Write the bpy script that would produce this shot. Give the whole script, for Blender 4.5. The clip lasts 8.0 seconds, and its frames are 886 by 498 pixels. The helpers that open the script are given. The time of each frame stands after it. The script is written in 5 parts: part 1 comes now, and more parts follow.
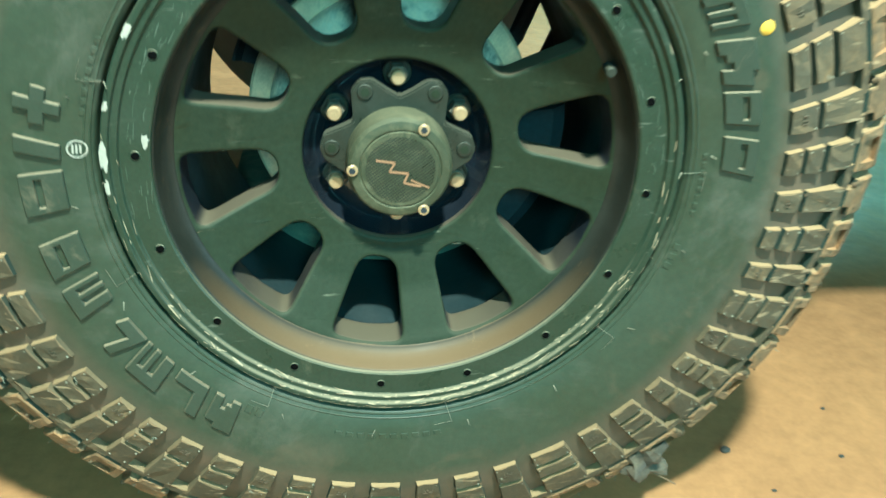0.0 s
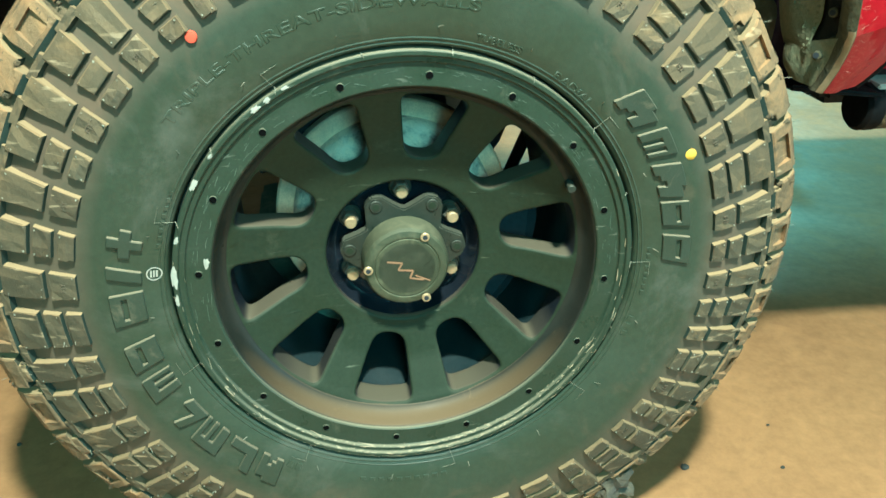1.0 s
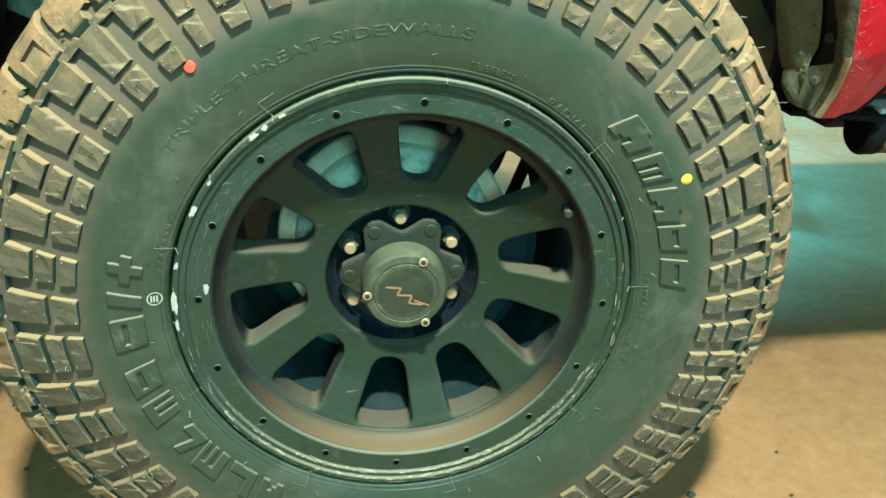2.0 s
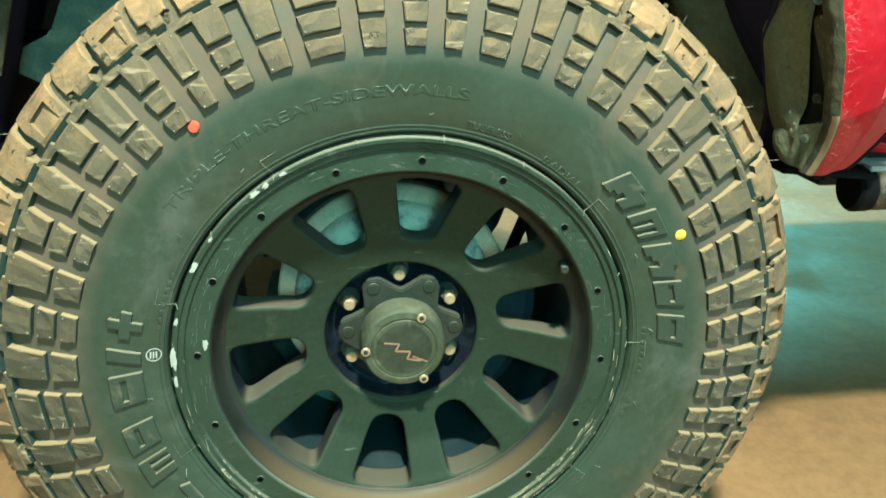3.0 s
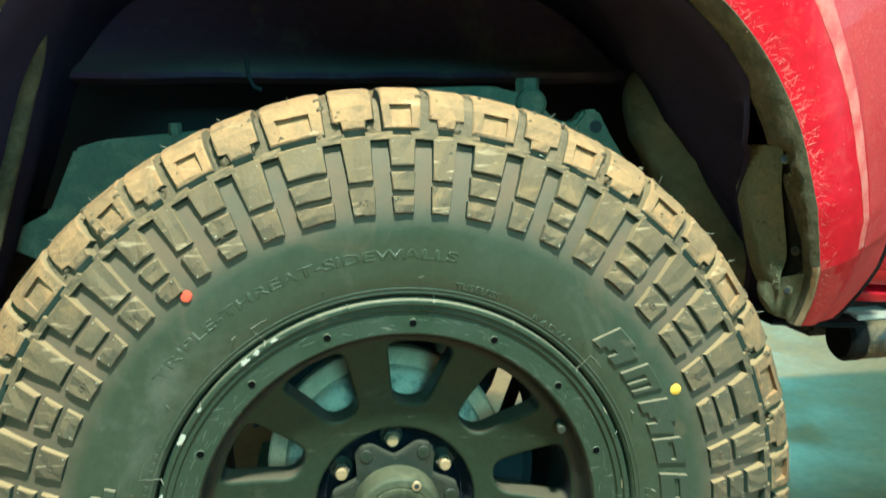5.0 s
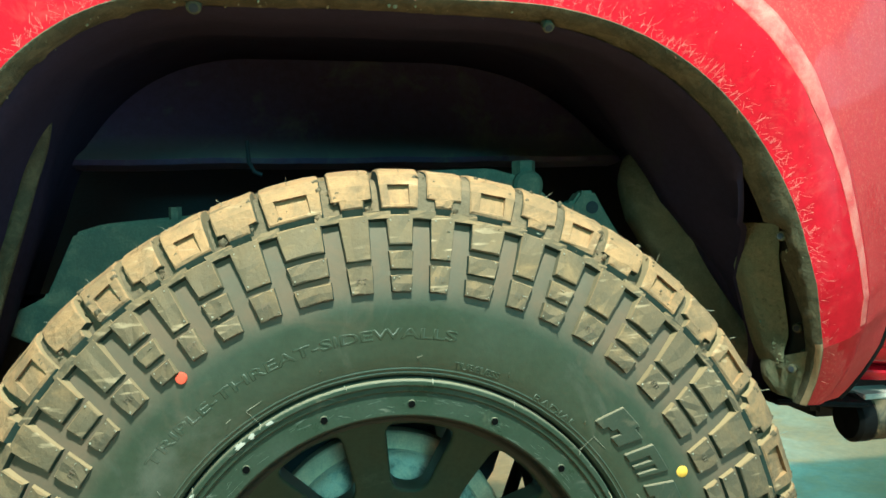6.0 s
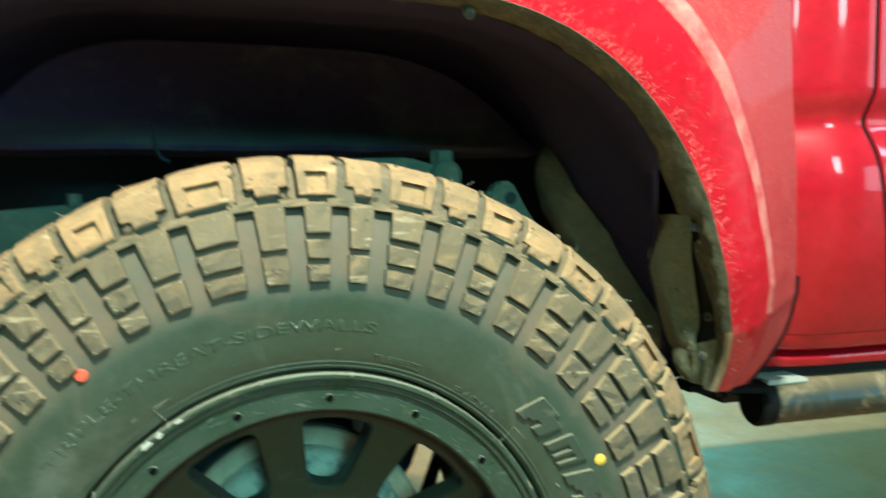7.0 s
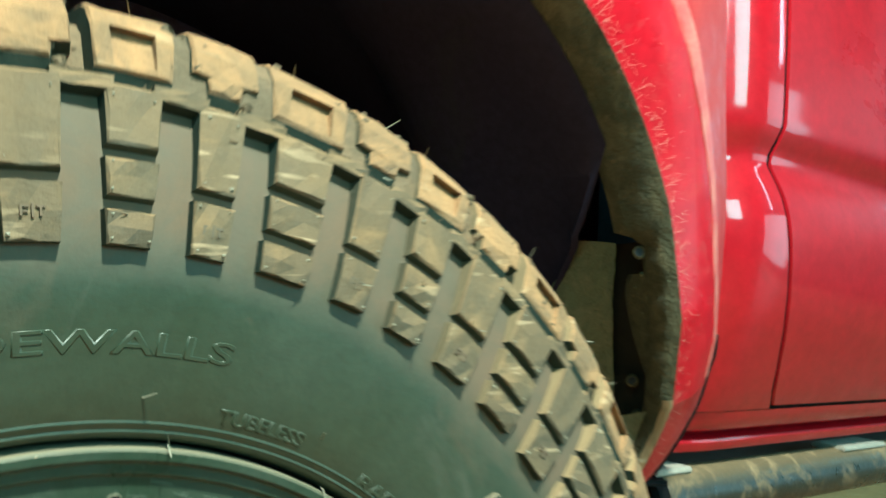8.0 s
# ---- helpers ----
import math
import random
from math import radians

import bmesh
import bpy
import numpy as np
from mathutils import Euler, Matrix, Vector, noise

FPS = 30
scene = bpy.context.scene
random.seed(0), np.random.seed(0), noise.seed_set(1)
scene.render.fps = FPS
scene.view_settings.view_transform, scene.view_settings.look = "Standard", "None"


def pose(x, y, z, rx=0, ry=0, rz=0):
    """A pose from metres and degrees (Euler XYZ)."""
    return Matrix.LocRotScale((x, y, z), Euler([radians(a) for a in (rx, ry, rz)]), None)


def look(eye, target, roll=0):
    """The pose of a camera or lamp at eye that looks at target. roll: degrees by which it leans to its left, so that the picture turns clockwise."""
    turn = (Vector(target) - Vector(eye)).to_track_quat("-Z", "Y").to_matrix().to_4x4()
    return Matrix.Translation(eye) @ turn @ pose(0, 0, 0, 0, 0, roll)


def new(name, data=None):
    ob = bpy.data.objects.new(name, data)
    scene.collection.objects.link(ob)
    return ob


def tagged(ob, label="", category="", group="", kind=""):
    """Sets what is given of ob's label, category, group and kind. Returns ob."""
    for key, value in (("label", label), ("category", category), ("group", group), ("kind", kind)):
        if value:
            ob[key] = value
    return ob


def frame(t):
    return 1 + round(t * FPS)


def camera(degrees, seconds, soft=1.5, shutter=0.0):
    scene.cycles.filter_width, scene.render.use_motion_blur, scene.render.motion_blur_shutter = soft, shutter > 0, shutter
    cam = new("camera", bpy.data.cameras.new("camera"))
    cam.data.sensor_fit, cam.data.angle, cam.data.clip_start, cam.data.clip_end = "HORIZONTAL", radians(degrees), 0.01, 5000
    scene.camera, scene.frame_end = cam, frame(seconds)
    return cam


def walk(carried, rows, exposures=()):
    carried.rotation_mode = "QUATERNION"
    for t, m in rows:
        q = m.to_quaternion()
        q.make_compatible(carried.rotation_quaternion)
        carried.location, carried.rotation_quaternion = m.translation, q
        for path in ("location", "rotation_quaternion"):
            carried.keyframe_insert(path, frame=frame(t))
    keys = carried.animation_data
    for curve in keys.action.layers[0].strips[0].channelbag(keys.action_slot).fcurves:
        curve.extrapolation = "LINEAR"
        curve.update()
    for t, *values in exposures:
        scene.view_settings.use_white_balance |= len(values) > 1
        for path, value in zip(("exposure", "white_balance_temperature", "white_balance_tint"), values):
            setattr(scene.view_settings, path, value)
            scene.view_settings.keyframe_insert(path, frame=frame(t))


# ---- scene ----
cam = camera(58.6, 8.0, soft=1.5, shutter=0.5)
PATH = [
    (0, (-0.052, -0.615, 0.68), (0.203, 1.145, -0.234), 3.6),
    (0.5, (-0.072, -0.693, 0.781), (0.232, 1.037, -0.176), 2.2),
    (1, (-0.093, -0.72, 0.838), (0.214, 1.031, -0.079), 1.9),
    (2.5, (-0.068, -0.733, 0.84), (0.19, 1.079, 0.033), 0.9),
    (3, (-0.071, -0.74, 0.838), (0.198, 1.109, 0.123), 0.9),
    (3.5, (-0.07, -0.74, 0.842), (0.222, 1.131, 0.2), 0.7),
    (4, (-0.071, -0.742, 0.843), (0.236, 1.148, 0.267), 0.2),
    (4.5, (-0.066, -0.746, 0.841), (0.227, 1.177, 0.375), -0.6),
    (5, (-0.07, -0.745, 0.836), (0.233, 1.207, 0.522), -0.8),
    (6.5, (-0.068, -0.744, 0.825), (0.251, 1.229, 0.762), -1.5),
    (7, (-0.072, -0.726, 0.823), (0.454, 1.2, 0.708), -0.9),
    (7.3, (-0.097, -0.658, 0.809), (0.662, 1.182, 0.614), 1.3),
    (7.5, (-0.086, -0.594, 0.776), (0.87, 1.16, 0.674), 2.3),
    (7.7, (-0.082, -0.504, 0.754), (0.976, 1.193, 0.79), 2.8),
    (8, (-0.086, -0.363, 0.735), (1.111, 1.231, 0.891), 2.9),
]
walk(cam, [(t, look(eye, target, roll)) for t, eye, target, roll in PATH],
     exposures=[(0.0, 0.47, 3980, -15.0), (0.5, 0.36, 4000, -15.0), (2.5, 0.25, 4020, -14.5), (3.5, 0.21, 4060, -14.0), (5.2, 0.15, 4060, -14.0), (6.5, 0.05, 4060, -14.0), (7.5, 0.12, 4080, -14.0), (8.0, -0.02, 4120, -14.0)])

# ---------------------------------------------------------------- light
ZC = 0.43            # height of the wheel's axis
world = bpy.data.worlds.new("world")
scene.world = world
world.use_nodes = True
world.node_tree.nodes["Background"].inputs[0].default_value = (0.30, 0.60, 0.55, 1)
world.node_tree.nodes["Background"].inputs[1].default_value = 0.05


def unseen_lamp(eye, target, sx, sy, watts, colour):
    d = bpy.data.lights.new("unseen_lamp", "AREA")
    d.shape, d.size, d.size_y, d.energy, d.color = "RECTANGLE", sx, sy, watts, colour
    ob = new("unseen_lamp", d)
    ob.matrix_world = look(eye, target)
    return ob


# lamps placed from shadows and lit floor, over the near and the far side
unseen_lamp((0.04, -0.88, 2.18), (0.05, -0.60, 0.3), 0.11, 0.12, 116, (1.0, 0.75, 0.44))
unseen_lamp((0.2, 1.90, 3.2), (0.2, 1.90, 0.0), 1.2, 0.25, 130, (1.0, 0.80, 0.52))
# cool fill lamps further off, added without a known source
unseen_lamp((0.2, -4.4, 2.35), (0.1, 0.0, 0.6), 0.8, 1.2, 76, (0.58, 1.0, 0.72))
unseen_lamp((-3.4, -2.6, 2.6), (0.0, 0.0, 0.5), 0.6, 1.3, 16, (0.62, 1.0, 0.62))
unseen_lamp((3.6, -2.4, 2.9), (0.9, 0.0, 0.6), 0.14, 1.6, 14, (0.9, 1.0, 0.85))
# large fill lamp added from the rear; no doorway is there
unseen_lamp((4.8, -3.8, 1.25), (0.9, 0.1, 0.5), 2.6, 2.2, 72, (0.9, 1.0, 0.80))
# added teal fill, for the flare and for the floor under the cab
unseen_lamp((5.6, -0.3, 2.2), (0.6, 0.3, 0.6), 1.2, 1.0, 26, (0.45, 1.0, 0.85))
unseen_lamp((2.8, 4.8, 2.4), (1.9, 0.9, 0.0), 1.4, 0.6, 124, (0.56, 1.0, 0.68))


# ---------------------------------------------------------------- materials
def material(name, colour, rough=0.6, metal=0.0, second=None, scale=12.0, amount=0.5, bump=0.15, bump_scale=120.0,
             dust=None, dust_amount=0.0, dust_scale=5.0, coat=0.0, piece=0.0, rough_var=0.15, stretch=(1, 1, 1), ramp=(0.35, 0.68), bump_dist=0.002, dust_light=0.0, dust_light_from=0.25, rim_dust=None, spec=0.5, scuff=None):
    """Base colour with large mottling, fine grain, a layer of dust or dirt, and relief."""
    m = bpy.data.materials.new(name)
    m.use_nodes = True
    nt = m.node_tree
    n, link = nt.nodes, nt.links
    b = n["Principled BSDF"]
    b.inputs["Metallic"].default_value = metal
    b.inputs["Specular IOR Level"].default_value = spec
    b.inputs["Coat Weight"].default_value = coat
    b.inputs["Coat Roughness"].default_value = 0.07
    tex = n.new("ShaderNodeTexCoord")
    mp = n.new("ShaderNodeMapping")
    mp.inputs["Scale"].default_value = stretch
    link.new(tex.outputs["Object"], mp.inputs["Vector"])

    def nz(sc, det=5.0, ro=0.6, dist=0.0):
        t = n.new("ShaderNodeTexNoise")
        t.inputs["Scale"].default_value = sc
        t.inputs["Detail"].default_value = det
        t.inputs["Roughness"].default_value = ro
        t.inputs["Distortion"].default_value = dist
        link.new(mp.outputs["Vector"], t.inputs["Vector"])
        return t.outputs["Fac"]

    def rng(v, a, c, lo, hi):
        r = n.new("ShaderNodeMapRange")
        r.inputs["From Min"].default_value, r.inputs["From Max"].default_value = a, c
        r.inputs["To Min"].default_value, r.inputs["To Max"].default_value = lo, hi
        link.new(v, r.inputs["Value"])
        return r.outputs["Result"]

    def mix(f, a, c):
        x = n.new("ShaderNodeMix")
        x.data_type = "RGBA"
        link.new(f, x.inputs["Factor"])
        for v, sock in ((a, x.inputs["A"]), (c, x.inputs["B"])):
            if isinstance(v, tuple):
                sock.default_value = (*v, 1)
            else:
                link.new(v, sock)
        return x.outputs["Result"]

    second = second or tuple(c * 0.6 for c in colour)
    big = nz(scale, 6.0, 0.65, 0.3)
    col = mix(rng(big, ramp[0], ramp[1], 0.0, amount), tuple(colour), tuple(second))
    fine = nz(scale * 14, 3.0, 0.7)
    hsv = n.new("ShaderNodeHueSaturation")
    link.new(col, hsv.inputs["Color"])
    val = rng(fine, 0.25, 0.75, 0.84, 1.16)
    if piece:
        oi = n.new("ShaderNodeObjectInfo")
        mul = n.new("ShaderNodeMath")
        mul.operation = "MULTIPLY"
        link.new(val, mul.inputs[0])
        link.new(rng(oi.outputs["Random"], 0, 1, 1 - piece, 1 + piece), mul.inputs[1])
        val = mul.outputs[0]
    link.new(val, hsv.inputs["Value"])
    col = hsv.outputs["Color"]
    rgh = rng(big, 0.3, 0.7, max(rough - rough_var, 0.05), min(rough + rough_var, 1.0))
    if dust:
        d0 = rng(nz(dust_scale, 8.0, 0.72, 0.6), 0.66 - 0.42 * dust_amount, 0.86 - 0.42 * dust_amount, 0.0, min(1.0, 0.45 + 0.5 * dust_amount))
        d1 = d0
        if dust_light:      # dust on faces which look up, overhead light put in with it
            geo, sep = n.new("ShaderNodeNewGeometry"), n.new("ShaderNodeSeparateXYZ")
            link.new(geo.outputs["Normal"], sep.inputs[0])
            up = rng(sep.outputs["Z"], dust_light_from, 0.95, 0.0, dust_light)
            add = n.new("ShaderNodeMath")
            add.operation, add.use_clamp = "ADD", True
            link.new(d0, add.inputs[0])
            link.new(up, add.inputs[1])
            d1 = add.outputs[0]
        col = mix(d1, col, tuple(dust))
        r2 = n.new("ShaderNodeMix")
        link.new(d1, r2.inputs[0])
        link.new(rgh, r2.inputs[2])
        r2.inputs[3].default_value = 0.9
        rgh = r2.outputs[0]
    if rim_dust:        # dust that thickens towards the tread
        sub, ln = n.new("ShaderNodeVectorMath"), n.new("ShaderNodeVectorMath")
        sub.operation, ln.operation = "MULTIPLY_ADD", "LENGTH"
        link.new(tex.outputs["Object"], sub.inputs[0])
        sub.inputs[1].default_value, sub.inputs[2].default_value = (1, 0, 1), (0, 0, -ZC)
        link.new(sub.outputs[0], ln.inputs[0])
        rd = n.new("ShaderNodeMath")
        rd.operation = "MULTIPLY"
        link.new(rng(ln.outputs["Value"], 0.308, 0.336, 0.0, 1.0), rd.inputs[0])
        link.new(rng(nz(13, 6.0, 0.7, 0.8), 0.42, 0.62, 0.55, 0.95), rd.inputs[1])
        col = mix(rd.outputs[0], col, tuple(rim_dust))
        rr = n.new("ShaderNodeMix")
        link.new(rd.outputs[0], rr.inputs[0])
        link.new(rgh, rr.inputs[2])
        rr.inputs[3].default_value = 0.95
        rgh = rr.outputs[0]
        sm1 = n.new("ShaderNodeMath")      # loose smears further in
        sm1.operation = "MULTIPLY"
        link.new(rng(nz(10, 5.0, 0.62, 0.5), 0.54, 0.70, 0.0, 0.55), sm1.inputs[0])
        link.new(rng(ln.outputs["Value"], 0.272, 0.300, 0.0, 1.0), sm1.inputs[1])
        col = mix(sm1.outputs[0], col, tuple(rim_dust))
    if scuff:           # fine pale scrapes, all raked one way: colour, scale, stretch, threshold
        sm = n.new("ShaderNodeMapping")
        sm.inputs["Rotation"].default_value = (0.0, 0.65, 0.2)
        sm.inputs["Scale"].default_value = (1.0, 1.0, scuff[2])
        link.new(tex.outputs["Object"], sm.inputs["Vector"])
        sn = n.new("ShaderNodeTexNoise")
        sn.inputs["Scale"].default_value, sn.inputs["Detail"].default_value, sn.inputs["Distortion"].default_value = scuff[1], 4.0, 0.4
        link.new(sm.outputs["Vector"], sn.inputs["Vector"])
        sf_ = n.new("ShaderNodeMath")
        sf_.operation = "MULTIPLY"
        link.new(rng(sn.outputs["Fac"], scuff[3], scuff[3] + 0.06, 0.0, 0.85), sf_.inputs[0])
        link.new(rng(nz(11, 3.0, 0.6), 0.46, 0.62, 0.0, 1.0), sf_.inputs[1])
        col = mix(sf_.outputs[0], col, tuple(scuff[0]))
    link.new(col, b.inputs["Base Color"])
    link.new(rgh, b.inputs["Roughness"])
    if bump:
        bp = n.new("ShaderNodeBump")
        bp.inputs["Strength"].default_value = bump
        bp.inputs["Distance"].default_value = bump_dist
        link.new(nz(bump_scale, 6.0, 0.65), bp.inputs["Height"])
        link.new(bp.outputs["Normal"], b.inputs["Normal"])
    return m


M_RUBBER = material("tyre_rubber", (0.035, 0.048, 0.028), 0.50, second=(0.048, 0.060, 0.036), scale=9, bump=0.12, bump_scale=260, dust=(0.140, 0.132, 0.100), dust_amount=0.30, dust_scale=7, rim_dust=(0.140, 0.096, 0.058))
M_FLANK = material("rubber_flank_shade", (0.026, 0.040, 0.033), 0.75, second=(0.046, 0.054, 0.040), scale=40, bump=0.3, bump_scale=200, dust=(0.36, 0.25, 0.125), dust_amount=0.10, dust_scale=30, dust_light=0.9, spec=0.20)
M_BLOCK = material("dusty_tread_rubber", (0.070, 0.060, 0.036), 0.80, second=(0.120, 0.088, 0.045), scale=26, amount=0.8, bump=0.45, bump_scale=220, dust=(0.265, 0.168, 0.074), dust_amount=0.26, dust_scale=26, piece=0.16, dust_light=1.0, dust_light_from=0.0, scuff=((0.42, 0.31, 0.18), 26, 6.0, 0.60))
M_SHOULDER = material("muddy_tread_rubber", (0.108, 0.080, 0.044), 0.85, second=(0.205, 0.142, 0.072), scale=34, amount=0.8, bump=0.7, bump_scale=160, dust=(0.345, 0.200, 0.083), dust_amount=0.54, dust_scale=24, dust_light=0.6, dust_light_from=-0.10, piece=0.14, bump_dist=0.003, scuff=((0.46, 0.32, 0.17), 24, 5.0, 0.60))
M_GROOVE = material("mud_in_grooves", (0.125, 0.092, 0.050), 0.9, second=(0.075, 0.062, 0.040), scale=24, bump=0.9, bump_scale=170, dust=(0.25, 0.160, 0.078), dust_amount=0.45, dust_scale=16)
M_BARREL = material("dusty_black_barrel", (0.018, 0.019, 0.015), 0.42, second=(0.030, 0.030, 0.024), scale=14, bump=0.08, bump_scale=300, dust=(0.42, 0.27, 0.125), dust_amount=0.05, dust_scale=34, dust_light=0.36, dust_light_from=0.40, spec=0.3)
M_RIM = material("satin_black_alloy", (0.025, 0.033, 0.018), 0.50, second=(0.027, 0.038, 0.024), scale=14, bump=0.05, bump_scale=400, dust=(0.11, 0.11, 0.07), dust_amount=0.14, dust_scale=10, dust_light=0.45, spec=0.16, scuff=((0.16, 0.16, 0.11), 30, 6.0, 0.66))
M_RING = material("scuffed_black_ring", (0.027, 0.042, 0.026), 0.38, second=(0.050, 0.062, 0.043), scale=22, bump=0.10, bump_scale=300, dust=(0.24, 0.21, 0.135), dust_amount=0.16, dust_scale=18, coat=0.05, dust_light=0.95, spec=0.3, scuff=((0.17, 0.175, 0.135), 44, 4.0, 0.64))
M_BARREL_IN = material("black_inner_barrel", (0.018, 0.030, 0.034), 0.45, second=(0.045, 0.055, 0.055), scale=14, bump=0.1, spec=0.35)
M_DISH = material("glossy_black_recess", (0.012, 0.015, 0.022), 0.20, second=(0.016, 0.019, 0.026), scale=30, bump=0.03, rough_var=0.05, coat=0.6, spec=0.8)
# shade inside the spoke openings as a darker colour, lit ledges as tan
M_WINDOW_SHADE = material("window_wall_shade", (0.012, 0.015, 0.021), 0.40, second=(0.017, 0.020, 0.026), scale=30, bump=0.04, rough_var=0.08, dust=(0.26, 0.21, 0.12), dust_amount=0.06, dust_scale=40, dust_light=0.4, dust_light_from=0.35, spec=0.35)
M_HOLE = material("black_hole", (0.003, 0.003, 0.003), 0.9, scale=40, bump=0.0, spec=0.05)
M_DARK = material("dark_void_metal", (0.032, 0.038, 0.046), 0.6, second=(0.036, 0.038, 0.044), scale=14, bump=0.2, spec=0.20)
M_CHROME = material("dusty_steel_nut", (0.52, 0.37, 0.20), 0.45, metal=0.35, second=(0.28, 0.20, 0.11), scale=70, bump=0.15, bump_scale=300, dust=(0.40, 0.28, 0.14), dust_amount=0.4, dust_scale=60)
M_NUT = material("dull_steel_nut", (0.17, 0.15, 0.11), 0.45, metal=0.3, second=(0.09, 0.08, 0.06), scale=70, bump=0.15, bump_scale=300, dust=(0.26, 0.20, 0.12), dust_amount=0.3, dust_scale=60)
M_BRACKET = material("dusty_black_bracket", (0.022, 0.027, 0.020), 0.36, second=(0.050, 0.052, 0.040), scale=40, bump=0.15, dust=(0.10, 0.096, 0.066), dust_amount=0.20, dust_scale=30, dust_light=0.6, spec=0.35)
M_CAP = material("olive_dust_cap", (0.048, 0.054, 0.030), 0.5, second=(0.072, 0.074, 0.042), scale=50, bump=0.25, bump_scale=240, dust=(0.15, 0.14, 0.08), dust_amount=0.42, dust_scale=40, dust_light=0.5, spec=0.35)
M_CAPMARK = material("worn_copper_mark", (0.42, 0.25, 0.14), 0.5, metal=0.3, scale=80)
M_BRAKE = material("cast_steel_brake", (0.92, 0.76, 0.56), 0.7, second=(0.30, 0.27, 0.22), scale=38, amount=1.0, ramp=(0.44, 0.62), bump=0.7, bump_scale=90, dust=(0.92, 0.80, 0.64), dust_amount=0.56, dust_scale=60, bump_dist=0.004, spec=0.3)
M_SHIELD = material("zinc_dust_shield", (0.82, 0.66, 0.44), 0.5, metal=0.2, second=(0.24, 0.23, 0.17), scale=30)
M_LINER = material("black_plastic_liner", (0.030, 0.026, 0.054), 0.8, second=(0.034, 0.030, 0.058), scale=8, bump=0.25, bump_scale=120, dust=(0.04, 0.045, 0.045), dust_amount=0.20, dust_scale=7, spec=0.06)
M_WING = material("blue_black_inner_wing", (0.105, 0.088, 0.19), 0.6, second=(0.11, 0.092, 0.18), scale=6, bump=0.25, bump_scale=90, dust=(0.25, 0.28, 0.23), dust_amount=0.34, dust_scale=9, dust_light=0.8, spec=0.30)
M_ARM = material("dusty_black_steel_arm", (0.10, 0.125, 0.095), 0.75, second=(0.19, 0.21, 0.15), scale=26, bump=0.5, bump_scale=140, dust=(0.32, 0.31, 0.20), dust_amount=0.42, dust_scale=20, bump_dist=0.003, spec=0.30)
M_SANDY = material("sandy_worn_edge", (0.40, 0.29, 0.16), 0.9, second=(0.20, 0.15, 0.085), scale=60, bump=0.6, bump_scale=160, bump_dist=0.003, spec=0.2)
# paler than the liner: dust, and light on the rib put into the colour
M_RIB = material("dusty_lit_liner_rib", (0.26, 0.28, 0.185), 0.85, second=(0.13, 0.14, 0.10), scale=30, bump=0.8, bump_scale=140, dust=(0.42, 0.41, 0.28), dust_amount=0.42, dust_scale=24, bump_dist=0.004, spec=0.2)
# plastic darkened for the shade that fills the hollow
M_HOLLOW = material("hollow_plastic_shade", (0.020, 0.018, 0.014), 0.85, second=(0.040, 0.036, 0.026), scale=60, bump=0.6, bump_scale=120, bump_dist=0.003, spec=0.15)
M_LIP = material("muddy_plastic_lip", (0.088, 0.086, 0.050), 0.88, second=(0.055, 0.048, 0.030), scale=46, bump=0.9, bump_scale=150, dust=(0.175, 0.150, 0.082), dust_amount=0.5, dust_scale=42, bump_dist=0.005, spec=0.25)
M_FOOT = material("muddy_liner_foot", (0.225, 0.235, 0.138), 0.9, second=(0.105, 0.110, 0.066), scale=46, bump=0.7, bump_scale=120, dust=(0.32, 0.29, 0.17), dust_amount=0.52, dust_scale=46, bump_dist=0.006, spec=0.2)
M_RED = material("dusty_red_paint", (0.43, 0.003, 0.014), 0.34, second=(0.34, 0.003, 0.010), scale=6, bump=0.03, bump_scale=500, dust=(0.40, 0.060, 0.050), dust_amount=0.32, dust_scale=30, coat=0.06, spec=0.15)
M_DOOR = material("red_door_paint", (0.36, 0.002, 0.011), 0.38, second=(0.32, 0.002, 0.010), scale=4, bump=0.02, bump_scale=500, dust=(0.42, 0.05, 0.04), dust_amount=0.04, dust_scale=5, coat=0.65, spec=0.12)
M_PINK = material("pale_pink_paint", (0.50, 0.060, 0.054), 0.55, second=(0.60, 0.24, 0.19), scale=44, amount=0.8, ramp=(0.38, 0.66))
M_REDPALE = material("dust_and_sheen_red_paint", (0.385, 0.026, 0.028), 0.5, second=(0.42, 0.055, 0.050), scale=30, bump=0.04, bump_scale=400, dust=(0.50, 0.150, 0.112), dust_amount=0.36, dust_scale=260, spec=0.15, coat=0.06)
M_SCRATCH = material("bare_scratch", (0.62, 0.27, 0.21), 0.7, scale=60)
M_SEAM = material("black_seal", (0.004, 0.004, 0.004), 0.7, scale=40, bump=0.1, spec=0.15)
M_TUBE = material("muddy_black_tube", (0.016, 0.018, 0.012), 0.34, second=(0.032, 0.032, 0.020), scale=40, bump=0.3, bump_scale=110, dust=(0.34, 0.24, 0.12), dust_amount=0.34, dust_scale=24, dust_light=0.5, dust_light_from=0.30)
M_FLOOR = material("sandy_concrete", (0.43, 0.238, 0.098), 0.50, second=(0.30, 0.160, 0.064), scale=3.0, amount=0.7, bump=0.3, bump_scale=60, dust=(0.53, 0.29, 0.112), dust_amount=0.4, dust_scale=6, rough_var=0.2, spec=0.3)
M_WALL = material("grey_green_wall", (0.20, 0.25, 0.22), 0.85, second=(0.16, 0.21, 0.18), scale=1.5, bump=0.2)
M_CEIL = material("pale_ceiling", (0.20, 0.22, 0.20), 0.9, scale=1.0, bump=0.1)
M_STONE = material("dark_stone_chip", (0.06, 0.06, 0.05), 0.8, scale=80, bump=0.5)
